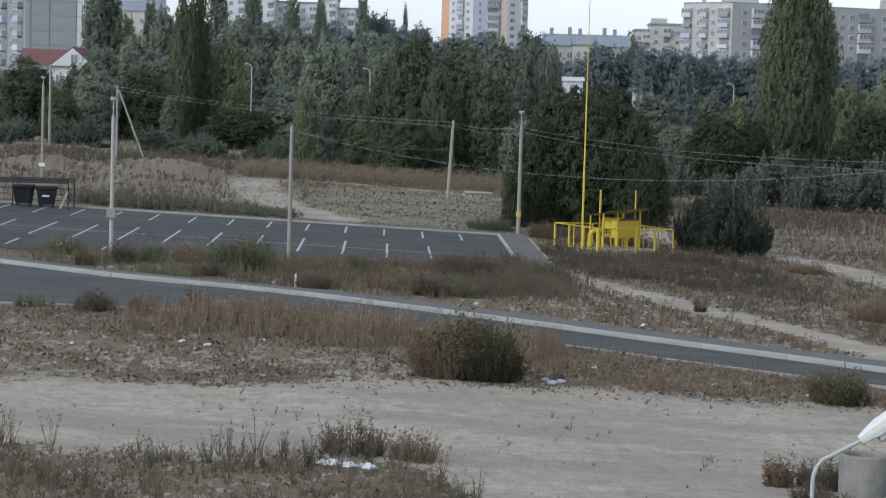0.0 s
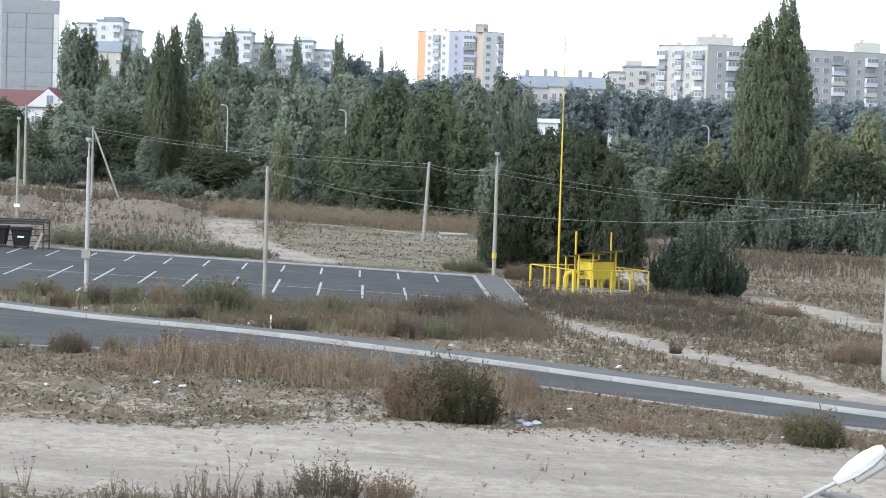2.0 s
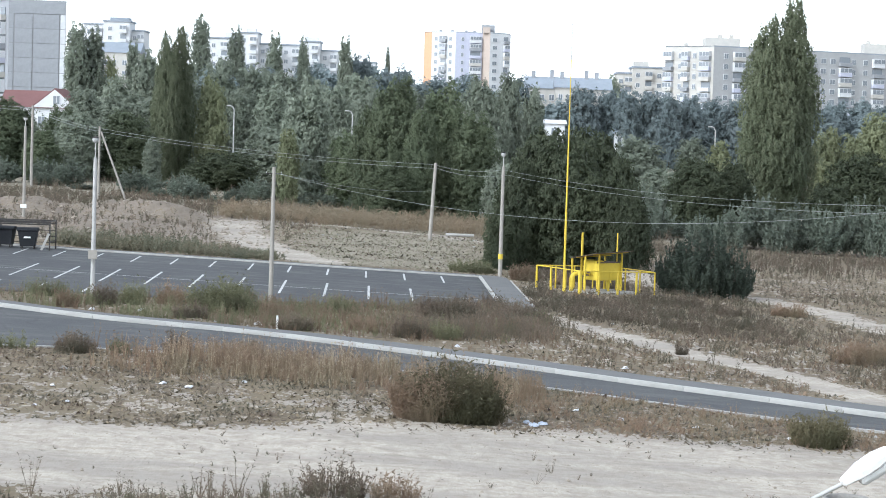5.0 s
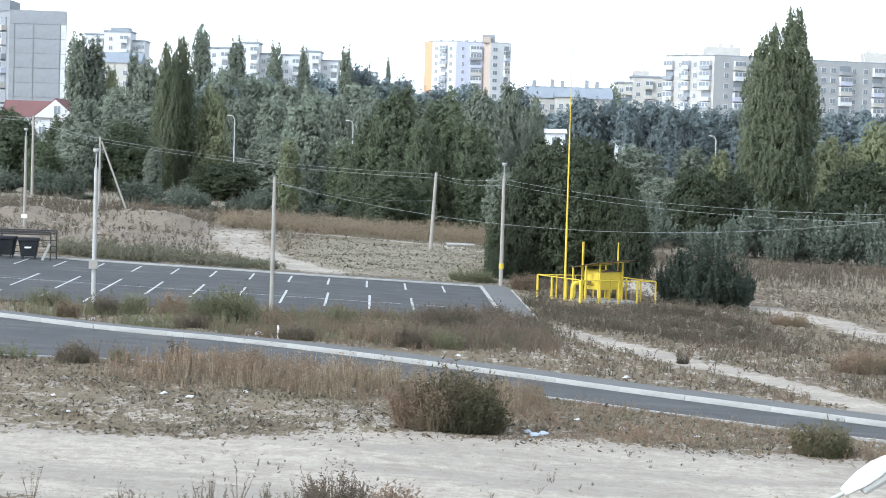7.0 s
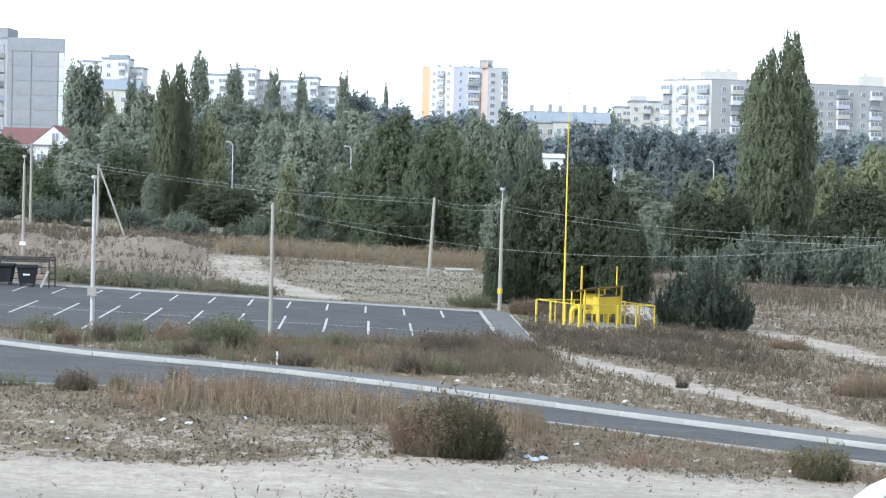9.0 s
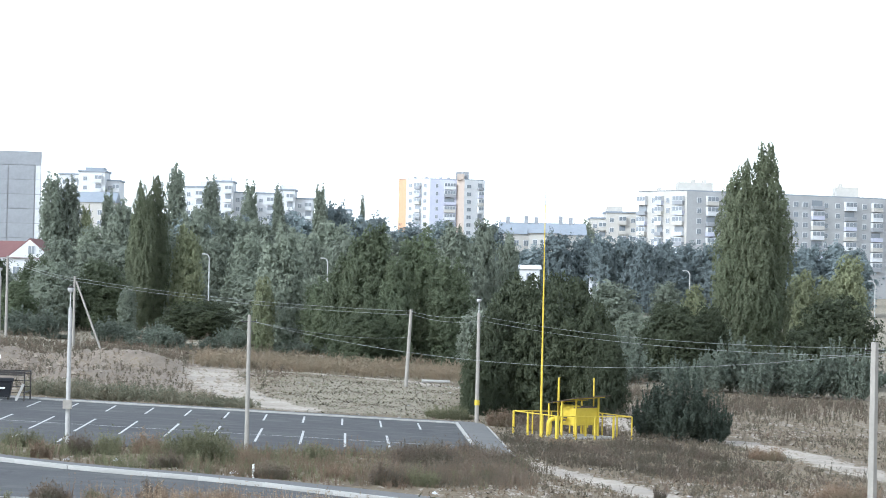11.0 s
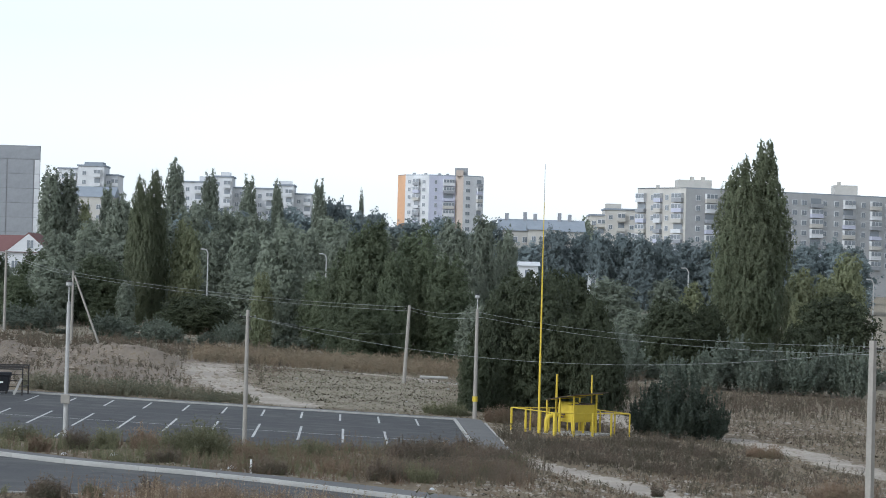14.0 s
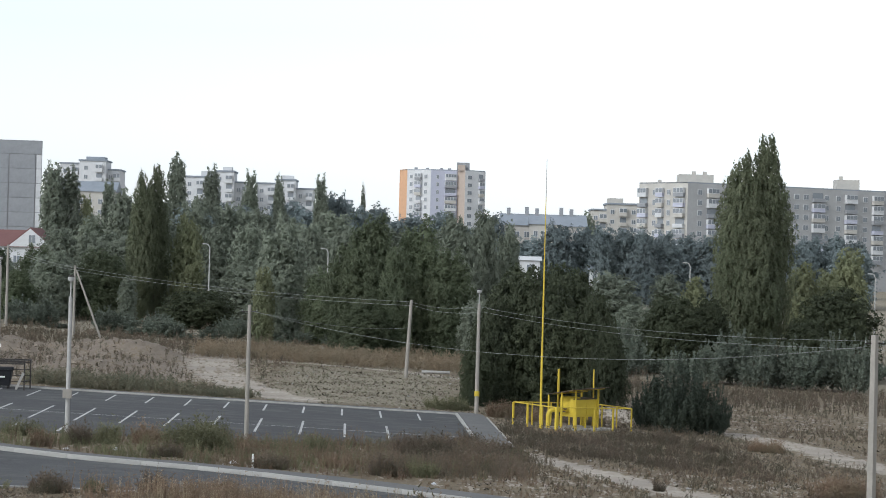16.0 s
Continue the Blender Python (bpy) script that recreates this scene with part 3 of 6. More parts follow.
for r, s in zip(sec[:-1], sec[1:]):
    for k in range(12):
        bm.faces.new((r[k], r[(k + 1) % 12], s[(k + 1) % 12], s[k]))
bm.faces.new(sec[0])
bm.faces.new(sec[-1][::-1])
bmesh.ops.recalc_face_normals(bm, faces=bm.faces)
head = part("lamp_head", bm, M_WHITE, lamp, "white enamelled lamp head")
head.matrix_basis = pose(0.60, 0.02, 6.93, 0, -33, 0) @ Matrix.Diagonal((0.97, 1.0, 0.82, 1))
bm = box(bmesh.new(), 0.22, 0.72, -0.12, 0.12, -0.22, -0.04, 0.06)
part("diffuser", bm, M_GALV, head, "grey weathered bowl lens")

# ---- gas control point ----
gas = empty("gas_cabinet", pose(9.92, 136.0, z_at(9.92, 136.0), 0, 0, 38), "bright yellow gas regulator cabinet on legs under a sheet roof", "gas cabinet")
bm = box(bmesh.new(), 0.0, 2.05, 0.0, 1.35, 0.78, 1.88, 0.03)
body = part("body", bm, M_YELLOW, gas)
# brown slab added to draw the dark gap above the body
bm = box(bmesh.new(), 0.05, 2.0, 0.05, 1.3, 1.882, 1.95, 0.02)
part("lid", bm, M_RUST, gas, "dull brown slab standing for the dark gap over the cabinet")
for x0, x1 in ((0.05, 1.0), (1.04, 2.0)):
    bm = box(bmesh.new(), x0, x1, -0.022, -0.003, 0.84, 1.82, 0.008)
    d = part("door", bm, M_YELLOW, gas)
    bm = box(bmesh.new(), x1 - 0.12, x1 - 0.08, -0.05, -0.024, 1.3, 1.42, 0.008)
    part("handle", bm, M_YELLOW, d)
bm = box(bmesh.new(), -0.02, 0.75, 0.12, 1.45, 0.92, 2.06, 0.16)
part("side_box", bm, M_YELLOW, gas)
for x, y in ((0.04, 0.04), (1.0, 0.04), (2.0, 0.04), (2.0, 1.3), (0.04, 1.3)):
    bm = box(bmesh.new(), x - 0.05, x + 0.05, y - 0.05, y + 0.05, -0.2, 0.8)
    part("leg", bm, M_YELLOW, gas)
for x, y, top in ((-0.62, 0.5, 2.34), (0.02, -0.10, 2.50), (1.95, -0.10, 2.52), (-0.62, 1.75, 2.12), (2.2, 1.75, 2.24)):
    w = 0.045
    bm = box(bmesh.new(), x - w, x + w, y - w, y + w, -0.2, top)
    part("roof_post", bm, M_YELLOW, gas)
bm = box(bmesh.new(), -1.6, 1.6, -1.25, 1.25, -0.015, 0.015)
bmesh.ops.subdivide_edges(bm, edges=[e for e in bm.edges if abs(e.verts[0].co.x - e.verts[1].co.x) > 1], cuts=14)
for v in bm.verts:
    v.co.z += 0.008 * math.sin(v.co.x * 9)
roof = part("roof", bm, M_RUST, gas, "rusty dark sheet roof")
roof.matrix_basis = pose(0.8, 0.5, 2.43, -9.5, -2.2, 0)
for y in (-0.8, 0.8):
    bm = rod(bmesh.new(), (-1.5, y, -0.05), (1.5, y, -0.05), 0.025, 0.025, 6)
    part("purlin", bm, M_YELLOW, roof, "yellow steel purlin")
tube("inlet_pipe", [(0.1, 0.75, 1.22), (-0.95, 0.8, 1.22), (-1.2, 0.85, 1.18), (-1.34, 0.88, 1.06), (-1.4, 0.9, 0.86), (-1.4, 0.9, -0.2)], 0.14, M_YELLOW, gas)
for k, z in enumerate((1.28, 1.12)):
    bm = rod(bmesh.new(), (-0.3 - 0.12 * k, 0.4, z), (-0.3 - 0.12 * k, 0.75, z), 0.05, 0.05, 8)
    part("valve", bm, M_RUST, gas, "rust-red valve")
for x, y, h in ((0.15, 1.75, 3.75), (0.28, 1.82, 3.75), (2.35, 0.8, 3.75)):
    bm = rod(bmesh.new(), (x, y, 0), (x, y, h), 0.05, 0.045, 8)
    part("vent_pipe", bm, M_YELLOW, gas)
bm = box(bmesh.new(), -1.6, 2.6, -1.0, 2.0, -0.25, 0.09, 0.02)
part("plinth", bm, M_CONC, gas, "low concrete slab")

mast = empty("lightning_mast", pose(7.77, 135.6, z_at(7.77, 135.6)), "tall tapering yellow lightning rod mast", "mast")
for z0, z1, r0, r1 in ((-0.3, 5.0, 0.075, 0.07), (5.0, 10.5, 0.058, 0.048), (10.5, 14.6, 0.036, 0.026)):
    bm = rod(bmesh.new(), (0, 0, z0), (0, 0, z1), r0, r1, 10)
    part("section", bm, M_YELLOW, mast)
bm = rod(bmesh.new(), (0, 0, 14.6), (0, 0, 17.0), 0.03, 0.02, 6)
part("rod", bm, M_GALV, mast, "thin grey rod")

fence = empty("pipe_fence", pose(8.65, 133.4, z_at(8.65, 133.4), 0, 0, 38), "yellow painted steel pipe fence round the cabinet", "fence")
FENCE_L, FENCE_W = 6.4, 4.15


def fence_fall(px, py):
    """How far the slope drops from the fence's front corner."""
    return -SLOPE * (px * math.cos(radians(38)) - py * math.sin(radians(38)))


corners = [(0, 0), (FENCE_L, 0), (FENCE_L, FENCE_W), (0, FENCE_W)]
for (ax, ay), (bx, by) in zip(corners, corners[1:] + corners[:1]):
    spans = 4 if ay == by else 3
    for k in range(spans):
        px, py = ax + (bx - ax) * k / spans, ay + (by - ay) * k / spans
        zz = fence_fall(px, py)
        thick = 0.085 if px == py == 0 else 0.05 if ay == by == 0 or ax == bx == 0 else 0.035
        bm = box(bmesh.new(), px - thick, px + thick, py - thick, py + thick, zz - 0.3, zz + 1.42)
        part("post", bm, M_YELLOW, fence)
    bm = rod(bmesh.new(), (ax, ay, 1.42 + fence_fall(ax, ay)), (bx, by, 1.42 + fence_fall(bx, by)), 0.035, 0.035, 6)
    part("rail", bm, M_YELLOW, fence)


# ---- waste bins ----
def waste_bin(x, y, turn, sticker):
    p = empty("waste_container", pose(x, y, float(base_height(np.float64(x), np.float64(y))) + 0.02, 0, 0, turn),
              "black plastic wheeled waste container with closed lid", "waste container", "waste containers")
    bm = bmesh.new()
    prof = [(0.48, 0.36, 0.18), (0.62, 0.50, 1.15), (0.68, 0.55, 1.18), (0.68, 0.55, 1.24)]
    rings = [[bm.verts.new((sx * a, sy * b, z)) for sx, sy in ((-1, -1), (1, -1), (1, 1), (-1, 1))] for a, b, z in prof]
    for r, s in zip(rings[:-1], rings[1:]):
        for k in range(4):
            bm.faces.new((r[k], r[(k + 1) % 4], s[(k + 1) % 4], s[k]))
    bm.faces.new(rings[0][::-1])
    bm.faces.new(rings[-1])
    bmesh.ops.bevel(bm, geom=bm.edges[:], offset=0.025, segments=1, affect="EDGES")
    body = part("body", bm, M_BIN, p)
    if sticker:
        bm = box(bmesh.new(), -0.22, 0.22, -0.525, -0.505, 0.72, 0.83, 0.004)
        part("sticker", bm, M_WHITE, body, "white sticker")
    bm = bmesh.new()
    n = 10
    vs = [[bm.verts.new((sx, -0.56 + 1.12 * k / n, 1.25 + 0.17 * math.sin(math.pi * k / n))) for sx in (-0.69, 0.69)] for k in range(n + 1)]
    for r, s in zip(vs[:-1], vs[1:]):
        bm.faces.new((r[0], r[1], s[1], s[0]))
    bm.faces.new([r[0] for r in vs][::-1])
    bm.faces.new([r[1] for r in vs])
    bmesh.ops.recalc_face_normals(bm, faces=bm.faces)
    part("lid", bm, M_BIN, p)
    for sx in (-0.4, 0.4):
        for sy in (-0.3, 0.3):
            bm = rod(bmesh.new(), (sx - 0.03, sy, 0.1), (sx + 0.03, sy, 0.1), 0.1, 0.1, 12)
            part("wheel", bm, M_STEEL, p)
    return p


waste_bin(-27.2, 140.9, 4, True)
waste_bin(-28.75, 141.1, -3, False)

pen = empty("bin_enclosure", pose(-28.6, 141.2, float(base_height(np.float64(-28.6), np.float64(141.2)))), "open rusty steel frame shelter round the bins", "bin shelter")
for x in (-3.4, -0.7, 2.95):
    for y in (-1.0, 1.2):
        bm = box(bmesh.new(), x - 0.04, x + 0.04, y - 0.04, y + 0.04, -0.2, 1.78)
        part("post", bm, M_STEEL, pen)
for y in (-1.0, 1.2):
    for z in (1.62, 1.8):
        bm = box(bmesh.new(), -3.45, 3.0, y - 0.05, y + 0.05, z - 0.045, z + 0.045)
        part("rail", bm, M_STEEL, pen)
for x in (-3.4, 2.95):
    for z in (0.5, 1.8):
        bm = box(bmesh.new(), x - 0.03, x + 0.03, -1.0, 1.2, z - 0.03, z + 0.03)
        part("side_rail", bm, M_STEEL, pen)
for z in (0.35, 0.75, 1.15):
    bm = box(bmesh.new(), -3.4, 2.95, 1.19, 1.22, z - 0.025, z + 0.025)
    part("back_rail", bm, M_STEEL, pen)
board = empty("leaning_board", pose(-26.2, 140.2, z_at(-26.2, 140.2) + 0.08), "pale plank leaning on the bin shelter", "board")
bm = box(bmesh.new(), -0.08, 0.08, -0.02, 0.02, 0.02, 1.25, 0.005)
ob = part("plank", bm, M_CONC, board)
ob.matrix_basis = pose(0, 0, 0, 8, 25, 0)

# concrete well ring
ring = empty("concrete_ring", pose(10.15, 52.6, z_at(10.15, 52.6)), "weathered concrete well ring lying on rubble", "concrete ring")
bm = bmesh.new()
prof = [(0.60, -0.2), (0.60, 1.05), (0.57, 1.1), (0.49, 1.1), (0.47, 1.05), (0.47, -0.2)]
cols = [[bm.verts.new((r * math.cos(2 * math.pi * k / 28), r * math.sin(2 * math.pi * k / 28), z)) for r, z in prof] for k in range(28)]
for k in range(28):
    a, b = cols[k], cols[(k + 1) % 28]
    for j in range(len(prof) - 1):
        bm.faces.new((a[j], b[j], b[j + 1], a[j + 1]))
bmesh.ops.recalc_face_normals(bm, faces=bm.faces)
part("shell", bm, M_OLDCONC, ring)

# ---- trees and shrubs ----
def leaf_blades(centres, facing, size, r, aspect):
    """One small leaf triangle a place, lying across the direction it faces; sizes in tree heights."""
    n = len(centres)
    d1 = np.cross(facing, r.normal(size=(n, 3)))
    d1 /= np.linalg.norm(d1, axis=1)[:, None] + 1e-9
    d2 = np.cross(facing, d1)
    d2 /= np.linalg.norm(d2, axis=1)[:, None] + 1e-9
    s = (np.broadcast_to(size, n) * r.uniform(0.6, 1.4, n))[:, None]
    wide = np.array([aspect, aspect, 1.0])
    v = np.stack([centres - (d1 * 0.8 - d2 * 0.6) * s * wide, centres + d1 * s * 1.25 * wide, centres - (d1 * 0.7 + d2 * 0.65) * s * wide], 1)
    return v.reshape(-1, 3), np.arange(3 * n).reshape(-1, 3)


def crown_clumps(r, outline, n, rc, bulge, crests):
    """Leaf clumps under a crown's skin. outline: half width at even steps from foot to tip; bulge: how far
    heads of leaves swell out of it; crests: how much the tops differ in height.
    Gives clump centres, outward directions and radii (in tree heights)."""
    steps = np.linspace(0, 1, len(outline))
    fine = np.linspace(0, 1, 200)
    share = np.interp(fine, steps, outline) + 0.05
    u = r.choice(fine, n, p=share / share.sum()) + r.uniform(-0.0025, 0.0025, n)
    a = r.uniform(0, 2 * np.pi, n)
    p = r.uniform(0, 6.28, 5)
    swell = 1 + bulge * (np.sin(3 * a + p[0] + 5 * u) + 0.7 * np.sin(5 * a + p[1] - 9 * u) + 0.6 * np.sin(2 * a + p[2] + 15 * u)) / 1.6
    rr = r.uniform(0.25, 1.0, n) ** 0.5
    rad = np.interp(u, steps, outline) * swell * rr * (1 + 0.05 * r.normal(size=n))
    x, y = np.cos(a) * rad, np.sin(a) * rad
    drop = crests * np.clip(0.5 + 0.55 * np.sin(10 * x + p[3]) * np.cos(9 * y + p[4]) + 0.35 * np.sin(17 * x - 13 * y + p[0]), 0, 1.2)
    C = np.stack([x, y, u * (1 - drop * u)], -1)
    slope = np.gradient(np.interp(fine, steps, outline), fine)
    tilt = np.clip(-np.interp(u, fine, slope) * 0.8, -0.5, 2.2)
    N = np.stack([np.cos(a), np.sin(a), tilt + 0.9 * (1 - rr)], -1)
    return C, N / np.linalg.norm(N, axis=1)[:, None], rc * r.uniform(0.6, 1.35, n)


def crown_mesh(r, outline, clumps, per, size, aspect, rc, tall=0.8, bulge=0.2, crests=0.15):
    C, N, R = crown_clumps(r, outline, clumps, rc, bulge, crests)
    idx = np.repeat(np.arange(clumps), per)
    d = r.normal(size=(len(idx), 3)) * 0.8 + N[idx] + np.array([0, 0, 0.25])
    d /= np.linalg.norm(d, axis=1)[:, None]
    far_out = (r.uniform(0.05, 1, len(idx)) ** 0.4)[:, None]
    stray = np.where(r.uniform(0, 1, len(idx)) < 0.12, 1.7, 1.0)[:, None]
    p = C[idx] + d * far_out * stray * R[idx][:, None] * np.array([aspect, aspect, tall])
    p[:, 2] = np.clip(p[:, 2], 0.005, 1.03)
    face = 0.5 * d + 0.8 * N[idx] + np.array([0, 0, 0.2]) + 0.75 * r.normal(size=d.shape)
    face /= np.linalg.norm(face, axis=1)[:, None]
    # a loose inner layer of coarser leaves closes the heart of the crown
    heart = r.integers(0, clumps, clumps * 3)
    q = C[heart] + r.normal(size=(len(heart), 3)) * R[heart][:, None] * 0.5 * np.array([aspect, aspect, 1])
    q[:, :2] *= r.uniform(0.5, 0.9, len(heart))[:, None]
    q[:, 2] = np.clip(q[:, 2] * 0.96, 0.01, 0.95)
    qf = r.normal(size=q.shape)
    qf /= np.linalg.norm(qf, axis=1)[:, None]
    sizes = np.concatenate([np.full(len(p), size), np.full(len(q), size * 2.2)])
    return leaf_blades(np.concatenate([p, q]), np.concatenate([face, qf]), sizes, r, aspect)


def shoot_points(r, clumps, per):
    """Leaf places on small clumps: rows of centre and three radii."""
    pts, out = [], []
    for c, rad in clumps:
        d = r.normal(size=(per, 3))
        d /= np.linalg.norm(d, axis=1)[:, None]
        d *= (r.uniform(0.0, 1.0, per) ** 0.35)[:, None]
        pts.append(np.asarray(c) + d * np.asarray(rad))
        out.append(d)
    return np.concatenate(pts), np.concatenate(out)


def trunk_mesh(name, r, h, r0, limbs, top, spread, stems=1):
    bm = bmesh.new()
    for s in range(stems):
        lean = Vector((r.uniform(-1, 1), r.uniform(-1, 1), 0)) * (0.12 * h if stems > 1 else 0.02 * h)
        prev, pr = Vector((0, 0, -0.03 * h)), r0
        path = []
        for k in range(1, 6):
            u = k / 5
            p = Vector((r.normal() * 0.012 * h, r.normal() * 0.012 * h, top * h * u)) + lean * u
            nr = r0 * (1 - 0.85 * u)
            rod(bm, prev, p, pr, nr, 6)
            path.append((p, nr))
            prev, pr = p, nr
        for k in range(limbs):
            p, nr = path[r.integers(1, 5)]
            a = r.uniform(0, 2 * math.pi)
            q = p + Vector((math.cos(a) * spread * h, math.sin(a) * spread * h, r.uniform(0.08, 0.2) * h))
            rod(bm, p, q, nr * 0.7, nr * 0.15, 3)
    me = bpy.data.meshes.new(name)
    bm.to_mesh(me)
    bm.free()
    me.materials.append(M_BARK)
    return me


def tree_shape(kind, seed):
    """Trunk and crown meshes of unit height and unit width."""
    r = np.random.default_rng(seed)
    if kind == "poplar":
        # a flame of upright plumes
        crown = crown_mesh(r, (0.08, 0.22, 0.38, 0.47, 0.50, 0.50, 0.48, 0.43, 0.36, 0.26, 0.12), 2100, 26, 0.0055, 2.6, 0.0135, 2.2, 0.14, 0.09)
        trunk = (10, 0.9, 0.05, 0.016, 1)
    elif kind == "plume":
        # a blunt, feathery column
        crown = crown_mesh(r, (0.36, 0.44, 0.48, 0.50, 0.50, 0.50, 0.50, 0.48, 0.44, 0.37, 0.22), 700, 17, 0.0092, 4.2, 0.020, 1.7, 0.12, 0.05)
        trunk = (8, 0.9, 0.05, 0.016, 1)
    elif kind == "broad":
        # several full heads of leaves, each with its own top
        crown = crown_mesh(r, (0.38, 0.44, 0.48, 0.50, 0.50, 0.50, 0.48, 0.45, 0.40, 0.33, 0.20), 1400, 19, 0.0098, 1.9, 0.034, 0.9, 0.26, 0.2)
        trunk = (16, 0.85, 0.14, 0.018, 2)
    elif kind == "leafy":
        crown = crown_mesh(r, (0.38, 0.44, 0.48, 0.50, 0.50, 0.50, 0.48, 0.45, 0.40, 0.33, 0.20), 800, 12, 0.0145, 1.9, 0.040, 0.9, 0.22, 0.16)
        trunk = (12, 0.85, 0.14, 0.018, 1)
    elif kind == "round":
        crown = crown_mesh(r, (0.42, 0.47, 0.50, 0.51, 0.51, 0.50, 0.49, 0.46, 0.41, 0.34, 0.22), 1400, 16, 0.0128, 1.25, 0.042, 0.8, 0.2, 0.12)
        trunk = (18, 0.7, 0.25, 0.02, 4)
    elif kind in ("shrub", "bush"):
        # leafy shoots fan out from the base into a ragged dome
        clumps = []
        for k in range(170):
            a, tilt = r.uniform(0, 2 * math.pi), 1.45 * math.sqrt(r.uniform(0, 1))
            far_out = r.uniform(0.6, 0.98) + (0.14 if r.uniform() < 0.18 else 0.0)
            for u in (0.42, 0.62, 0.8, 0.92, 1.0):
                rr = 0.5 * math.sin(tilt) * far_out * (0.35 + 0.65 * u)
                zz = far_out * u * (0.12 + 0.88 * math.cos(tilt) ** 0.8)
                s = (0.10 - 0.082 * u) * r.uniform(0.7, 1.3)
                clumps.append(((math.cos(a) * rr, math.sin(a) * rr, zz), (s, s, s * (1.1 + 2.0 * u * u))))
        near = kind == "bush"
        pts, out = shoot_points(r, clumps, 24 if near else 6)
        pts[:, 2] = np.clip(pts[:, 2], 0.01, 1.12)
        face = out + 0.8 * r.normal(size=out.shape)
        face /= np.linalg.norm(face, axis=1)[:, None]
        crown = leaf_blades(pts, face, 0.0155 if near else 0.028, r, 1.0)
        trunk = (10, 0.7, 0.25, 0.014, 5)
    else:
        # a distant crown, coarser
        crown = crown_mesh(r, (0.38, 0.44, 0.48, 0.50, 0.50, 0.50, 0.48, 0.45, 0.40, 0.33, 0.20), 620, 13, 0.0150, 2.0, 0.045, 0.85, 0.2, 0.16)
        trunk = (8, 0.85, 0.15, 0.018, 1)
    limbs, top, spread, r0, stems = trunk
    return trunk_mesh(kind + "_trunk", r, 1.0, r0, limbs, top, spread, stems), crown


# M_MID and M_FAR crowns carry distance haze in their leaf colour
LOOKS = {
    "poplar": ("poplar", M_POPLAR, "tall narrow green Lombardy poplar", "poplar", 2),
    "broad": ("broad", M_LEAF, "tall leafy grey-green willow-like tree", "tree", 4),
    "round": ("round", M_ROUND, "dense round dark green tree with low branches", "tree", 3),
    "shrub": ("bush", M_SHRUB, "bushy grey-green shrub with upright shoots", "shrub", 3),
    "pale": ("leafy", M_PALE, "yellowing pale green tree", "tree", 2),
    "ash": ("leafy", M_MID, "grey-green leafy tree with a yellowish edge, lightened for haze", "tree", 3),
    "far_poplar": ("plume", M_MID, "distant slender poplar with haze in its grey-green colour", "poplar", 2),
    "hazel": ("far", M_MID, "low spreading olive-green tree, lightened for haze", "tree", 2),
    "far": ("far", M_FAR, "distant tree in the wooded slope, paled and blued for haze", "tree", 4),
    "thicket": ("shrub", M_THICKET, "feathery grey-green willow scrub", "shrub", 3),
    "wood": ("far", M_MID, "distant green tree in the wooded slope, lightened for haze", "tree", 4),
}
made_trees = {}
count_trees = {}


def plant(kind, x, y, h, w, turn=None):
    shape, mat, label, category, variants = LOOKS[kind]
    k = count_trees.get(kind, 0)
    count_trees[kind] = k + 1
    key = (kind, k % variants)
    if key not in made_trees:
        tm, (v, f) = tree_shape(shape, 11 * (k % variants) + len(kind) + 3)
        cm = raw_mesh(kind + "_crown", v, f, mat)
        made_trees[key] = (tm, cm)
    tm, cm = made_trees[key]
    z = float(base_height(np.float64(x), np.float64(y)))
    a = random.uniform(0, 360) if turn is None else turn
    name = "poplar_tree" if kind in ("poplar", "far_poplar") else "shrub" if kind in ("shrub", "thicket") else "tree"
    top = empty(name, pose(x, y, z - 0.05, 0, 0, a), label, category, "trees on the waste ground" if y < 300 else "trees on the far slope")
    top.scale = (w * 1.1, w * 1.1, h)
    part("trunk", tm, None, top)
    part("crown", cm, None, top)
    return top


plant("far_poplar", -67.2, 390, 23.6, 4.1)
plant("far_poplar", -64.6, 392, 23.1, 4.3)
plant("poplar", -36.5, 281, 19.5, 3.8)
plant("poplar", -35.2, 284, 20.4, 3.6)
plant("far_poplar", -51.7, 450, 28.1, 4.0)
plant("far_poplar", -46.2, 470, 26.5, 3.7)
plant("far_poplar", -38.6, 480, 25.8, 3.3)
plant("far_poplar", -32.3, 482, 25.2, 2.5)
plant("far_poplar", -20.2, 425, 23.9, 2.7)
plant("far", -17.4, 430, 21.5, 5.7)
plant("far_poplar", -13.9, 500, 24.1, 1.2)
plant("far_poplar", -67.1, 460, 22.6, 2.9)
plant("pale", -31.1, 285, 14.3, 3.9)
plant("pale", -67.2, 430, 18.9, 3.4)
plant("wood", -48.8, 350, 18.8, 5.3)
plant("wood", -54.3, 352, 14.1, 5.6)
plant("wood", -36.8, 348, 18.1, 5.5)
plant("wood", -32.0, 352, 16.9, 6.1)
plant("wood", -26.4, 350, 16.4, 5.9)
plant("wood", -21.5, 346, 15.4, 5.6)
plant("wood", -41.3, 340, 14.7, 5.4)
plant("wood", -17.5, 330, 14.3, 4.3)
plant("ash", -50.9, 302, 11.8, 5.2)
plant("ash", -46.2, 300, 10.9, 5.8)
plant("ash", -41.9, 296, 10.3, 4.7)
plant("ash", -29.0, 305, 13.4, 5.3)
plant("ash", -24.3, 300, 13.4, 5.2)
plant("ash", -34.9, 292, 9.2, 4.6)
plant("broad", -51.1, 285, 9.1, 4.9)
plant("broad", -54.8, 270, 9.9, 6.4)
plant("ash", -45.8, 268, 8.9, 4.7)
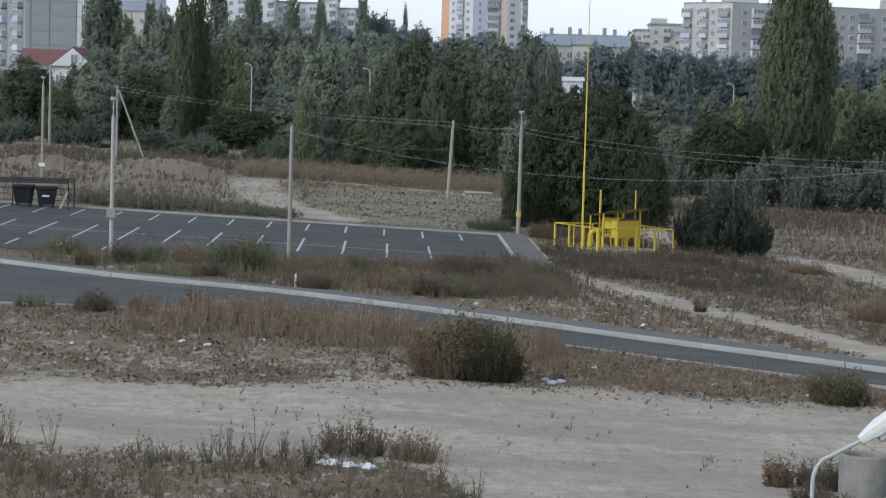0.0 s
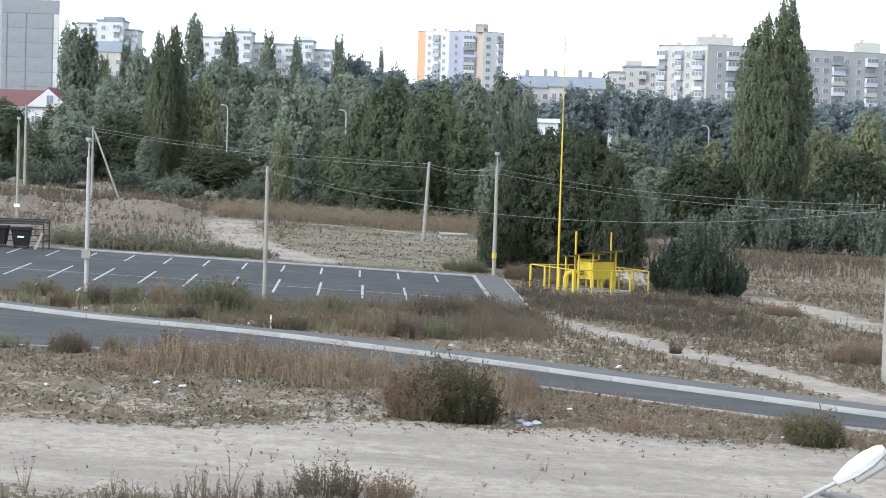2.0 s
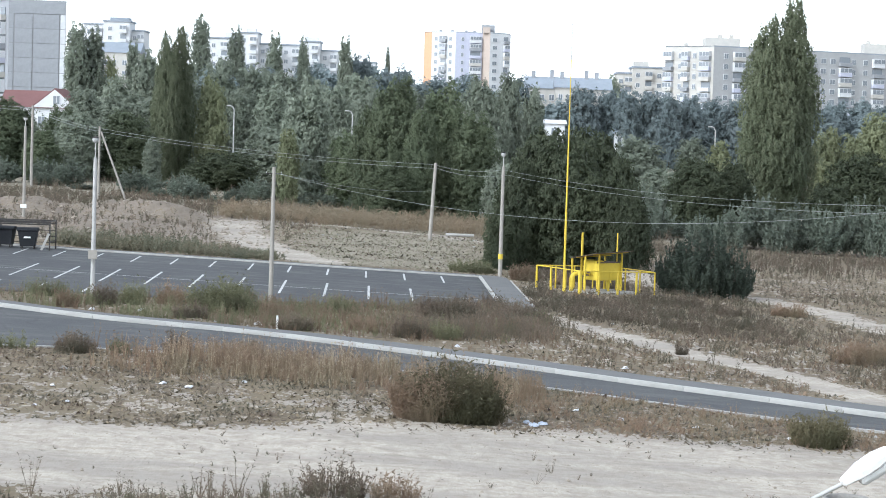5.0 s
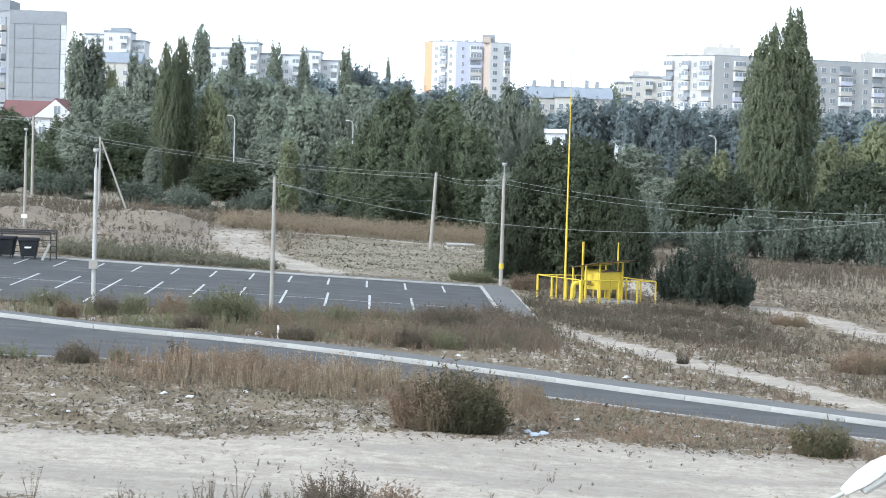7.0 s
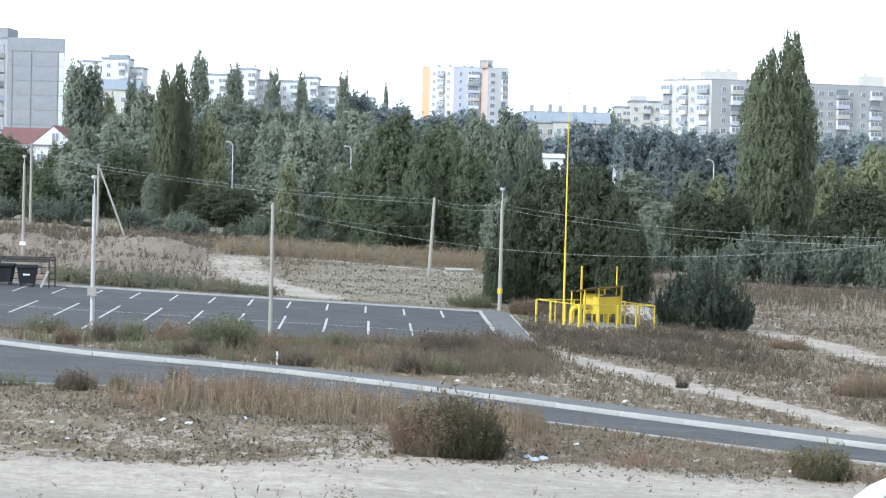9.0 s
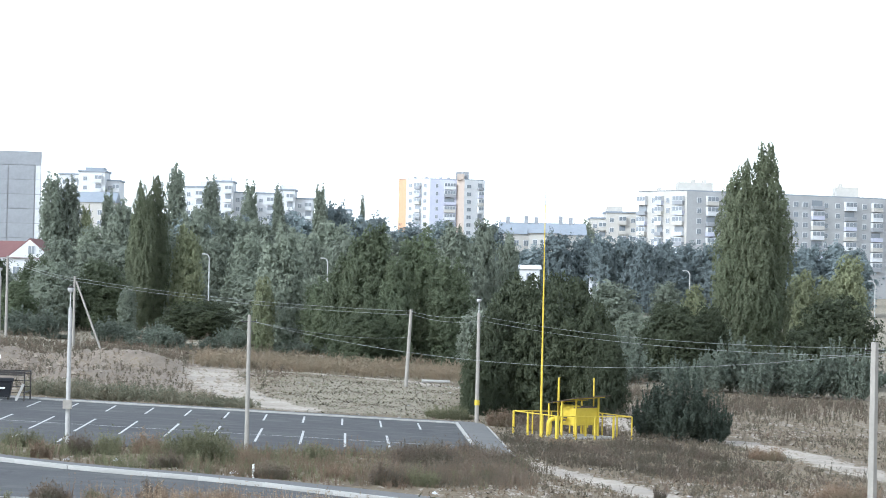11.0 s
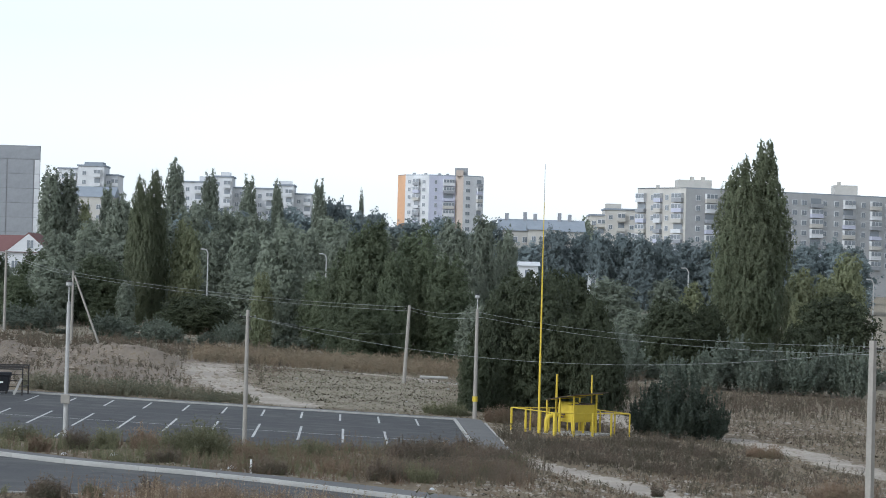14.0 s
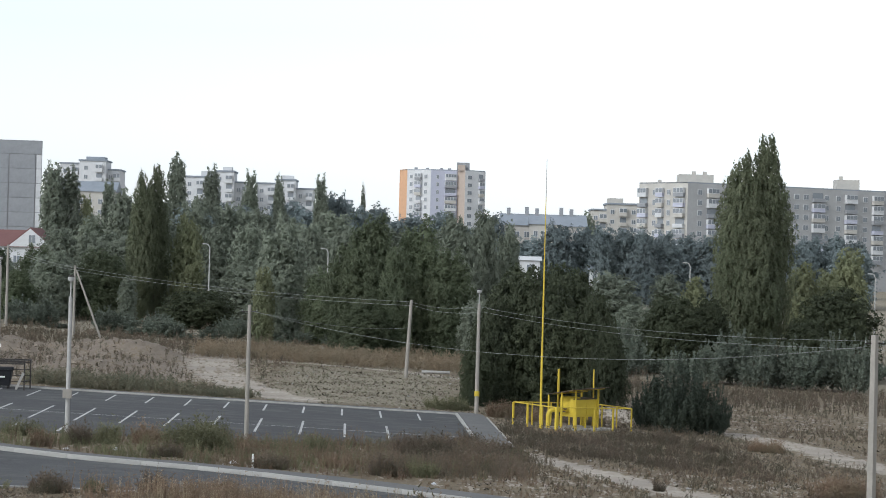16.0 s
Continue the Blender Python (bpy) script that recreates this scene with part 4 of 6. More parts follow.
plant("broad", -49.2, 262, 6.3, 4.0)
plant("broad", -40.4, 272, 9.2, 6.2)
plant("far_poplar", -34.7, 255, 6.1, 2.0)
plant("ash", -15.1, 300, 13.1, 4.7)
plant("ash", -10.6, 295, 13.8, 4.7)
plant("round", -27.0, 264, 4.8, 7.8)
plant("thicket", -30.0, 247, 2.6, 3.5)
plant("thicket", -23.1, 238, 1.7, 2.8)
plant("thicket", -35.4, 244, 3.0, 3.6)
plant("thicket", -41.2, 246, 0.7, 3.4)
plant("thicket", -25.5, 236, 0.9, 2.5)
plant("thicket", -31.7, 240, 1.0, 2.8)
plant("thicket", -21.9, 250, 2.5, 3.9)
plant("ash", -16.0, 246, 13.8, 5.4)
plant("pale", -17.5, 240, 8.6, 2.3)
plant("broad", -11.3, 243, 8.5, 3.7)
plant("broad", -8.1, 235, 11.6, 4.1)
plant("broad", -5.5, 233, 15.1, 5.6)
plant("broad", -2.6, 228, 11.7, 3.6)
plant("broad", -0.1, 236, 14.9, 5.3)
plant("broad", 3.1, 230, 11.8, 4.7)
plant("broad", -5.8, 225, 6.2, 4.1)
plant("ash", 4.1, 262, 15.9, 5.0)
plant("ash", 7.9, 270, 16.7, 3.7)
plant("ash", 11.1, 276, 15.4, 3.3)
plant("ash", 6.0, 226, 6.9, 3.6)
plant("round", 7.7, 161, 10.3, 5.5)
plant("round", 11.2, 164, 10.7, 5.2)
plant("round", 9.2, 159, 9.7, 5.4)
plant("round", 5.6, 158, 7.9, 3.0)
plant("round", 12.8, 157, 8.5, 3.3)
plant("round", 13.6, 154, 6.3, 2.5)
plant("round", 4.1, 154, 4.6, 2.1)
plant("shrub", 15.2, 140, 3.4, 2.7)
plant("shrub", 17.0, 139, 5.1, 4.5)
plant("shrub", 18.9, 138.5, 3.2, 2.8)
plant("poplar", 35.8, 241, 24.5, 5.8)
plant("poplar", 38.7, 242, 26.5, 5.8)
plant("poplar", 37.1, 239.5, 20.4, 6.1)
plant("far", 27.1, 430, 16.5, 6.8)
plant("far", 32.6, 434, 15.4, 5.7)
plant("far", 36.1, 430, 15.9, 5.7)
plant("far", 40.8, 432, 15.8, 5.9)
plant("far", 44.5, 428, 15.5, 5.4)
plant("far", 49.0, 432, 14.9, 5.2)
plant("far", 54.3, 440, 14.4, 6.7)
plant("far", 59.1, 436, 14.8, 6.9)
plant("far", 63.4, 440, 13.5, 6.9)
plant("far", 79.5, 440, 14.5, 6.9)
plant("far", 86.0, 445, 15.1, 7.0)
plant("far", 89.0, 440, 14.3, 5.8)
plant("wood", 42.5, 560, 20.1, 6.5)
plant("hazel", 26.7, 300, 9.1, 7.3)
plant("hazel", 34.6, 302, 9.3, 4.3)
plant("pale", 33.5, 262, 9.6, 3.6)
plant("round", 26.9, 229, 8.4, 5.8)
plant("round", 31.2, 232, 8.3, 4.3)
plant("pale", 47.6, 268, 12.3, 4.1)
plant("pale", 51.6, 272, 11.3, 4.3)
plant("pale", 61.9, 310, 14.2, 4.9)
plant("round", 45.8, 235, 9.9, 8.0)
plant("round", 40.6, 226, 6.8, 4.8)
plant("thicket", 31.4, 216, 5.9, 5.2)
plant("thicket", 28.8, 213, 4.4, 3.9)
plant("thicket", 35.2, 214, 5.2, 4.5)
plant("thicket", 37.8, 213, 5.0, 4.7)
plant("thicket", 41.5, 215, 5.9, 4.8)
plant("thicket", 43.4, 213, 5.7, 3.9)
plant("thicket", 26.2, 216, 3.3, 3.8)
plant("thicket", 22.1, 222, 3.9, 3.9)
plant("thicket", 19.8, 218, 2.8, 3.4)
plant("thicket", 33.1, 210, 4.0, 3.3)
plant("hazel", 26.8, 270, 6.0, 4.4)
plant("hazel", 27.6, 256, 5.5, 3.4)
plant("thicket", 23.3, 250, 5.0, 3.3)
plant("thicket", 24.7, 236, 4.5, 3.1)
# the wooded slope behind: tree tops rise and fall along it
rnd = random.Random(5)
ROWS = ((290, 8.0, 0.0, 0.35), (322, 8.5, 0.1, 0.55), (370, 10.0, 0.55, 0.95), (440, 12.0, 0.75, 1.0), (520, 13.0, 0.85, 1.0))
SKYLINE = ((-0.24, 0.005), (-0.206, 0.0047), (-0.172, 0.0083), (-0.166, 0.0175), (-0.156, 0.0233), (-0.143, 0.0276), (-0.127, 0.0321), (-0.096, 0.0344),
           (-0.035, 0.0342), (0.004, 0.0306), (0.043, 0.0285), (0.048, 0.020), (0.11, 0.0181), (0.141, 0.0175), (0.175, 0.0197), (0.24, 0.0193))
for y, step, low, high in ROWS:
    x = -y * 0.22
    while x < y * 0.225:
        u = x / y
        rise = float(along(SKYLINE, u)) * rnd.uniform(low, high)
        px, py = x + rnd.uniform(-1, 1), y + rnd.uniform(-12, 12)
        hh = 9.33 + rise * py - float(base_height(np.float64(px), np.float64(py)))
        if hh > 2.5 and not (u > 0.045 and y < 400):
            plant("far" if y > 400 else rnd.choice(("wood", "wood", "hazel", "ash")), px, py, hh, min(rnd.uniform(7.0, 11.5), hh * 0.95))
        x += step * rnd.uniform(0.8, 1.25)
# undergrowth at the wood's edge
for k in range(30):
    x = rnd.uniform(-52, 56)
    plant("thicket", x, rnd.uniform(238, 268) if x < 12 else rnd.uniform(222, 246), rnd.uniform(1.6, 3.2), rnd.uniform(3.0, 5.5))

# ---- the town behind ----
def shared_box(name, w, d, h, mat, cache={}):
    key = (name, round(w, 2), round(d, 2), round(h, 2), mat.name)
    if key not in cache:
        bm = box(bmesh.new(), -w / 2, w / 2, -d / 2, d / 2, -h / 2, h / 2)
        me = bpy.data.meshes.new(name)
        bm.to_mesh(me)
        bm.free()
        me.materials.append(mat)
        cache[key] = me
    return cache[key]


def window_on(parent, m, w, h, frame_mat):
    """A window: frame with a sill, two panes set into it."""
    fr = part("window", shared_box("window_frame", w, 0.16, h, frame_mat), None, parent)
    fr.matrix_basis = m
    for s in (-1, 1):
        pw = w / 2 - 0.13
        p = part("pane", shared_box("pane", pw, 0.04, h - 0.22, M_GLASS), None, fr)
        p.matrix_basis = pose(s * (pw / 2 + 0.035), -0.08, 0)


def balcony_on(parent, m, w, mat, glazed):
    b = part("balcony", shared_box("balcony_parapet", w, 1.1, 1.05, mat), None, parent)
    b.matrix_basis = m @ pose(0, -0.55, -0.75)
    if glazed:
        f = part("glazing_frame", shared_box("glazing_frame", w, 1.05, 1.35, M_WHITEWALL), None, b)
        f.matrix_basis = pose(0, 0.02, 1.22)
        n = max(2, int(w / 1.0))
        for k in range(n):
            p = part("pane", shared_box("balcony_pane", w / n - 0.16, 0.05, 1.1, M_GLASS), None, b)
            p.matrix_basis = pose(-w / 2 + (k + 0.5) * w / n, -0.52, 1.22)
    else:
        f = part("doorway", shared_box("balcony_doorway", w - 0.4, 0.1, 1.5, M_GLASS), None, b)
        f.matrix_basis = pose(0, 0.5, 1.3)


def building(name, pts, top, wall_mats, facades, label, storeys=9, sh=2.8, depth=13.0, extra=0.0):
    """A block: one wall part an edge, from the ground up, with a flat roof.
    facades: edge number -> (kind, middle along the edge in metres, width) columns."""
    base = min(float(base_height(np.float64(x), np.float64(y))) for x, y in pts) - 1.0
    home = empty(name, pose(pts[0][0], pts[0][1], base), label, "building", "town buildings")
    o = Vector((pts[0][0], pts[0][1], base))
    for k, (a, b) in enumerate(zip(pts[:-1], pts[1:])):
        a3, b3 = Vector((a[0], a[1], base)) - o, Vector((b[0], b[1], base)) - o
        d = b3 - a3
        turn = Matrix.Translation(a3) @ Matrix.Rotation(math.atan2(d.y, d.x), 4, "Z")
        mat = wall_mats[k % len(wall_mats)]
        hh = top - base
        bm = box(bmesh.new(), 0, d.length, 0.003 * k, 0.5, 0, hh)
        w = part("wall", bm, mat, home)
        w.matrix_basis = turn
        for kind, u, width in facades.get(k, ()):
            for s in range(storeys):
                z = hh - 2.75 - s * sh
                if z < 2:
                    break
                m = Matrix.Translation((u, -0.05, z))
                if kind == "w":
                    window_on(w, m, width, 1.5, M_WHITEWALL)
                else:
                    balcony_on(w, m, width, M_BALC[(s + k + int(u)) % len(M_BALC)], (s * 7 + int(u * 3)) % 4 != 0)
    # back corners close the plan
    (x0, y0), (x1, y1) = pts[0], pts[-1]
    bm = bmesh.new()
    ring = [Vector((x, y, 0)) for x, y in pts] + [Vector((x1 * (1 + depth / y1) - 0.6, y1 + depth, 0)), Vector((x0 * (1 + depth / y0) + 0.6, y0 + depth, 0))]
    lo = [bm.verts.new((p.x - o.x, p.y - o.y, top - base - 0.35)) for p in ring]
    hi = [bm.verts.new((p.x - o.x, p.y - o.y, top - base - 0.1)) for p in ring]
    bm.faces.new(hi)
    bm.faces.new(lo[::-1])
    for k in range(len(ring)):
        j = (k + 1) % len(ring)
        bm.faces.new((lo[k], lo[j], hi[j], hi[k]))
    part("roof", bm, M_ROOFGREY, home)
    for (a, b) in ((ring[-3], ring[-2]), (ring[-2], ring[-1]), (ring[-1], ring[0])):
        a3, b3 = a - Vector((o.x, o.y, 0)), b - Vector((o.x, o.y, 0))
        d = b3 - a3
        bm = box(bmesh.new(), 0, d.length, 0.0, 0.4, 0, top - base)
        w = part("wall", bm, wall_mats[0], home)
        w.matrix_basis = Matrix.Translation(a3) @ Matrix.Rotation(math.atan2(d.y, d.x), 4, "Z")
    return home, o


def roof_box(home, o, x0, x1, y0, y1, z0, z1, mat, name="roof_house"):
    bm = box(bmesh.new(), x0 - o.x, x1 - o.x, y0 - o.y, y1 - o.y, z0 - o.z, z1 - o.z)
    return part(name, bm, mat, home)


M_BALC = (M_BEIGE, M_WHITEWALL, M_GREYPANEL, M_LAVENDER)
# beige brick darkened and greyed: shade painted onto the fronts turned from the sun
M_BRICKSHADE = wall_paint("beige_brick_shaded", (0.42, 0.42, 0.415), (0.37, 0.37, 0.37))

# nine-storey brick block with two fronts
left_cols = [("b", 1.7, 3.0), ("w", 5.4, 1.2), ("b", 7.7, 2.3), ("w", 10.4, 1.2), ("b", 14.4, 3.4)]
right_cols = [("w", 3.8, 1.4), ("b", 7.6, 3.4), ("w", 12.0, 1.5), ("w", 15.2, 1.5), ("b", 19.0, 3.4), ("w", 23.0, 1.5), ("w", 26.0, 1.5),
              ("b", 29.0, 3.0), ("w", 31.8, 1.5), ("w", 34.7, 1.7), ("w", 37.8, 1.7), ("b", 41.6, 3.8), ("w", 44.6, 1.4), ("w", 48.5, 1.5),
              ("b", 52.4, 3.6)]
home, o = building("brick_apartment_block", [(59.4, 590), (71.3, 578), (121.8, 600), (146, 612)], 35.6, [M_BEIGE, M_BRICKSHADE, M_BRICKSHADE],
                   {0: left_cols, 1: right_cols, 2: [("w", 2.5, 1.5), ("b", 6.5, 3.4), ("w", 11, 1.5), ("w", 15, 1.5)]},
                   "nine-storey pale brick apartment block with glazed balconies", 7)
roof_box(home, o, 69.6, 79.0, 584, 590, 35.4, 37.9, M_BEIGE)
roof_box(home, o, 73.2, 74.3, 585, 586, 37.9, 38.8, M_BEIGE, "chimney")
roof_box(home, o, 76.2, 77.3, 585, 586, 37.9, 38.8, M_BEIGE, "chimney")
roof_box(home, o, 116.0, 122.5, 602, 607, 35.4, 38.4, M_BEIGE)
roof_box(home, o, 117.0, 118.0, 603, 604, 38.4, 39.4, M_BEIGE, "chimney")
roof_box(home, o, 64.5, 65.5, 590, 591, 35.4, 36.5, M_BEIGE, "chimney")

# white tower with orange and lavender fields
home, o = building("white_tower_block", [(-9.0, 806), (-6.1, 800), (2.7, 795), (12.6, 797), (15.4, 794.5), (22.7, 799), (23.4, 812)], 47.6,
                   [M_ORANGE, M_WHITEWALL, M_LAVENDER, M_BROWN, M_WHITEWALL, M_WHITEWALL],
                   {1: [("w", 1.8, 1.3), ("b", 5.0, 2.6), ("w", 8.0, 1.3)], 2: [("w", 2.6, 1.0), ("b", 7.4, 4.2)], 4: [("w", 2.0, 2.0), ("b", 6.9, 2.2)]},
                   "white twelve-storey tower with orange and lavender fields", 8, 2.85, 14)
roof_box(home, o, 12.3, 17.0, 797, 803, 47.3, 50.4, M_GREYPANEL)
roof_box(home, o, 12.7, 15.3, 794.6, 796.5, 47.3, 49.4, M_BROWN)
for x in (-3.5, 0.8, 6.0, 9.0):
    roof_box(home, o, x, x + 1.2, 802, 803, 47.2, 48.4, M_GREYPANEL, "chimney")

# end of a grey panel block
home, o = building("panel_apartment_block", [(-103.4, 445), (-85.7, 420), (-74.8, 421.2), (-78.6, 440)], 33.1, [M_GREYPANEL, M_JOINT, M_GREYPANEL],
                   {0: [("w", 16, 1.5), ("b", 20, 3.2), ("w", 24, 1.5), ("b", 28, 2.6), ("w", 13, 1.5)]},
                   "grey concrete panel apartment block with a blank end wall", 9, 2.8, 14)
end_wall = [c for c in home.children if c.name.startswith("wall")][1]
cols = ((0.0, 0.09), (0.1, 0.42), (0.43, 0.89), (0.90, 1.0))
span = 10.96
hh = 33.1 - o.z
for k in range(10):
    z1 = hh - (2.7 if k else 0.0) - max(0, k - 1) * 2.85
    z0 = hh - 2.75 - k * 2.85 + 0.05
    for a, b in cols if k else ((0.0, 1.0),):
        mat = M_WHITEWALL if k and b - a < 0.12 and a > 0.5 else M_GREYPANEL
        p = part("panel", shared_box("panel", (b - a) * span - 0.12, 0.14, z1 - z0 - 0.1, mat), None, end_wall)
        p.matrix_basis = pose((a + b) / 2 * span, -0.03 + 0.01 * ((k * 5 + int(a * 9)) % 3), (z0 + z1) / 2)
roof_box(home, o, -96, -86.5, 424, 434, 33.0, 35.2, M_GREYPANEL)

# white stepped blocks on the hill
def stepped(name, volumes, y, label, mat):
    base = float(base_height(np.float64(volumes[0][0]), np.float64(y))) - 1
    home = empty(name, pose(volumes[0][0], y, base), label, "building", "town buildings")
    o = Vector((volumes[0][0], y, base))
    for x0, x1, dy, top in volumes:
        bm = box(bmesh.new(), x0 - o.x, x1 - o.x, dy, dy + 12, 0, top - base, 0.05)
        w = part("wall", bm, mat, home)
        bm = box(bmesh.new(), x0 - o.x - 0.3, x1 - o.x + 0.3, dy - 0.3, dy + 12.3, top - base, top - base + 0.5)
        part("cornice", bm, M_ROOFGREY, home)
        n = max(2, int((x1 - x0) / 3.0))
        for s in range(6):
            z = top - base - 2.2 - s * 2.9
            for k in range(n):
                u = x0 - o.x + (k + 0.5) * (x1 - x0) / n
                if (k + s) % 5 == 4 or (k % 3 == 1):
                    balcony_on(w, Matrix.Translation((u, dy - 0.06, z)), 2.2, mat, s % 2 == 0)
                else:
                    window_on(w, Matrix.Translation((u, dy - 0.03, z)), 1.3, 1.4, M_WHITEWALL)
    return home, o


home, o = stepped("terraced_block", [(-122.5, -117, 6, 38.0), (-117, -110.5, 2, 41.2), (-110.5, -102, 0, 42.2), (-102, -98.0, 4, 39.5)], 690,
                  "white terraced apartment block on the hill", M_WHITEWALL)
roof_box(home, o, -109, -103, 694, 700, 42.4, 43.8, M_ROOFGREY)
roof_box(home, o, -119, -117.5, 698, 700, 38.5, 41.0, M_WHITEWALL, "chimney")
home, o = stepped("terraced_block", [(-76, -66, 3, 37.6), (-66, -60, 0, 39.4), (-60, -55.5, 5, 36.2)], 680, "white stepped apartment block with balconies", M_WHITEWALL)
roof_box(home, o, -71, -67, 686, 690, 37.8, 39.8, M_WHITEWALL)
roof_box(home, o, -64, -61, 684, 688, 39.7, 41.2, M_WHITEWALL)
home, o = stepped("terraced_block", [(-53.5, -47.5, 2, 36.4), (-47.5, -41, 0, 37.6), (-41, -35.5, 4, 35.0)], 690, "white stepped apartment block with flat roofs", M_WHITEWALL)
roof_box(home, o, -46, -42, 694, 698, 37.9, 39.4, M_WHITEWALL)
home, o = stepped("terraced_block", [(-30, -24, 0, 32.5)], 720, "small white block behind trees", M_WHITEWALL)
home, o = stepped("stepped_office", [(50.7, 55.0, 2, 29.2), (55.0, 64.5, 0, 31.0)], 640, "cream stepped block with a flat roof", M_BEIGE)
roof_box(home, o, 55.5, 60, 643, 648, 31.2, 33.0, M_BEIGE)


def gabled(name, x0, x1, y0, y1, eave, ridge, wall, roof, label, along_x=True, windows=()):
    base = float(base_height(np.float64(x0), np.float64(y0))) - 0.5
    home = empty(name, pose((x0 + x1) / 2, y0, base), label, "house", "town buildings")
    w, d, e, r = (x1 - x0) / 2, y1 - y0, eave - base, ridge - base
    body = part("wall", box(bmesh.new(), -w, w, 0, d, 0, e), wall, home)
    bm = bmesh.new()
    if along_x:
        prof = [(-w - 0.4, -0.4, e - 0.1), (-w - 0.4, d / 2, r), (-w - 0.4, d + 0.4, e - 0.1)]
        other = [(w + 0.4, p[1], p[2]) for p in prof]
    else:
        prof = [(-w - 0.4, -0.4, e - 0.1), (0, -0.4, r), (w + 0.4, -0.4, e - 0.1)]
        other = [(p[0], d + 0.4, p[2]) for p in prof]
    a = [bm.verts.new(p) for p in prof]
    b = [bm.verts.new(p) for p in other]
    bm.faces.new((a[0], a[1], b[1], b[0]))
    bm.faces.new((a[1], a[2], b[2], b[1]))
    bm.faces.new((a[2], a[0], b[0], b[2]))
    bm.faces.new(a)
    bm.faces.new(b)
    bmesh.ops.recalc_face_normals(bm, faces=bm.faces)
    part("roof", bm, roof, home)
    if not along_x:
        bm = bmesh.new()
        t = [bm.verts.new(p) for p in ((-w, -0.42, e), (0, -0.42, r - 0.25), (w, -0.42, e))]
        t2 = [bm.verts.new((v.co.x, -0.3, v.co.z)) for v in t]
        bm.faces.new(t[::-1])
        for k in range(3):
            bm.faces.new((t[k], t[(k + 1) % 3], t2[(k + 1) % 3], t2[k]))
        part("gable", bm, wall, home)
    for u, z, ww in windows:
        window_on(body, Matrix.Translation((u, -0.03 if along_x or z < e - 0.8 else -0.45, z)), ww, 1.5, M_WHITEWALL)
    return home, base


gabled("red_roofed_house", -74.5, -65.5, 360, 370, 11.9, 14.7, M_WHITEWALL, M_REDROOF, "white house with a dark red pitched roof", True,
       [(-3.2, 7.0, 1.4), (0.5, 7.0, 1.4), (3.4, 7.0, 1.4)])
gabled("house_wing", -67.6, -60.4, 352, 362, 11.8, 15.0, M_WHITEWALL, M_REDROOF, "white gabled house wing with an arched window", False,
       [(0.3, 10.2, 1.2), (0.3, 6.8, 1.4), (-2.2, 6.8, 1.2)])
gabled("hip_roofed_house", -97.0, -86.0, 600, 612, 29.5, 32.5, M_BEIGE, M_ROOFGREY, "pinkish house with a grey roof among trees", True,
       [(-4, 20.0, 1.3), (-1.5, 20.0, 1.3), (1.5, 20.0, 1.3), (4, 20.0, 1.3), (-4, 17.0, 1.3), (-1.5, 17.0, 1.3), (1.5, 17.0, 1.3)])
home, base = gabled("long_low_building", 19.4, 40.0, 524, 536, 21.5, 24.4, M_BEIGE, M_ROOFGREY, "long low building with a grey roof and chimneys", True,
                    [(k * 2.4 - 9, 14.0, 1.3) for k in range(8)])
for k, x in enumerate((-8.5, -4.0, -1.5, 4.5, 7.0)):
    bm = box(bmesh.new(), x - 0.45, x + 0.45, 5.2, 6.2, 17.5, 20.6 + 0.3 * (k % 2))
    part("chimney", bm, M_GREYPANEL, home)
gabled("cream_annex", 26.0, 33.5, 514, 522, 21.6, 23.6, M_BEIGE, M_ROOFGREY, "cream annex with small windows", True,
       [(-2.6, 14.2, 1.1), (-0.6, 14.2, 1.1), (1.4, 14.2, 1.1)])
gabled("kiosk", 19.3, 23.2, 420, 424, 12.3, 13.0, M_WHITEWALL, M_WHITEWALL, "small white kiosk with a flat bright roof", True, [(0, 7.4, 1.4)])
gabled("white_shed", 33.6, 35.6, 428, 431, 10.8, 11.6, M_WHITEWALL, M_ROOFGREY, "small white shed among dark trees", True, [(0, 5.4, 0.9)])

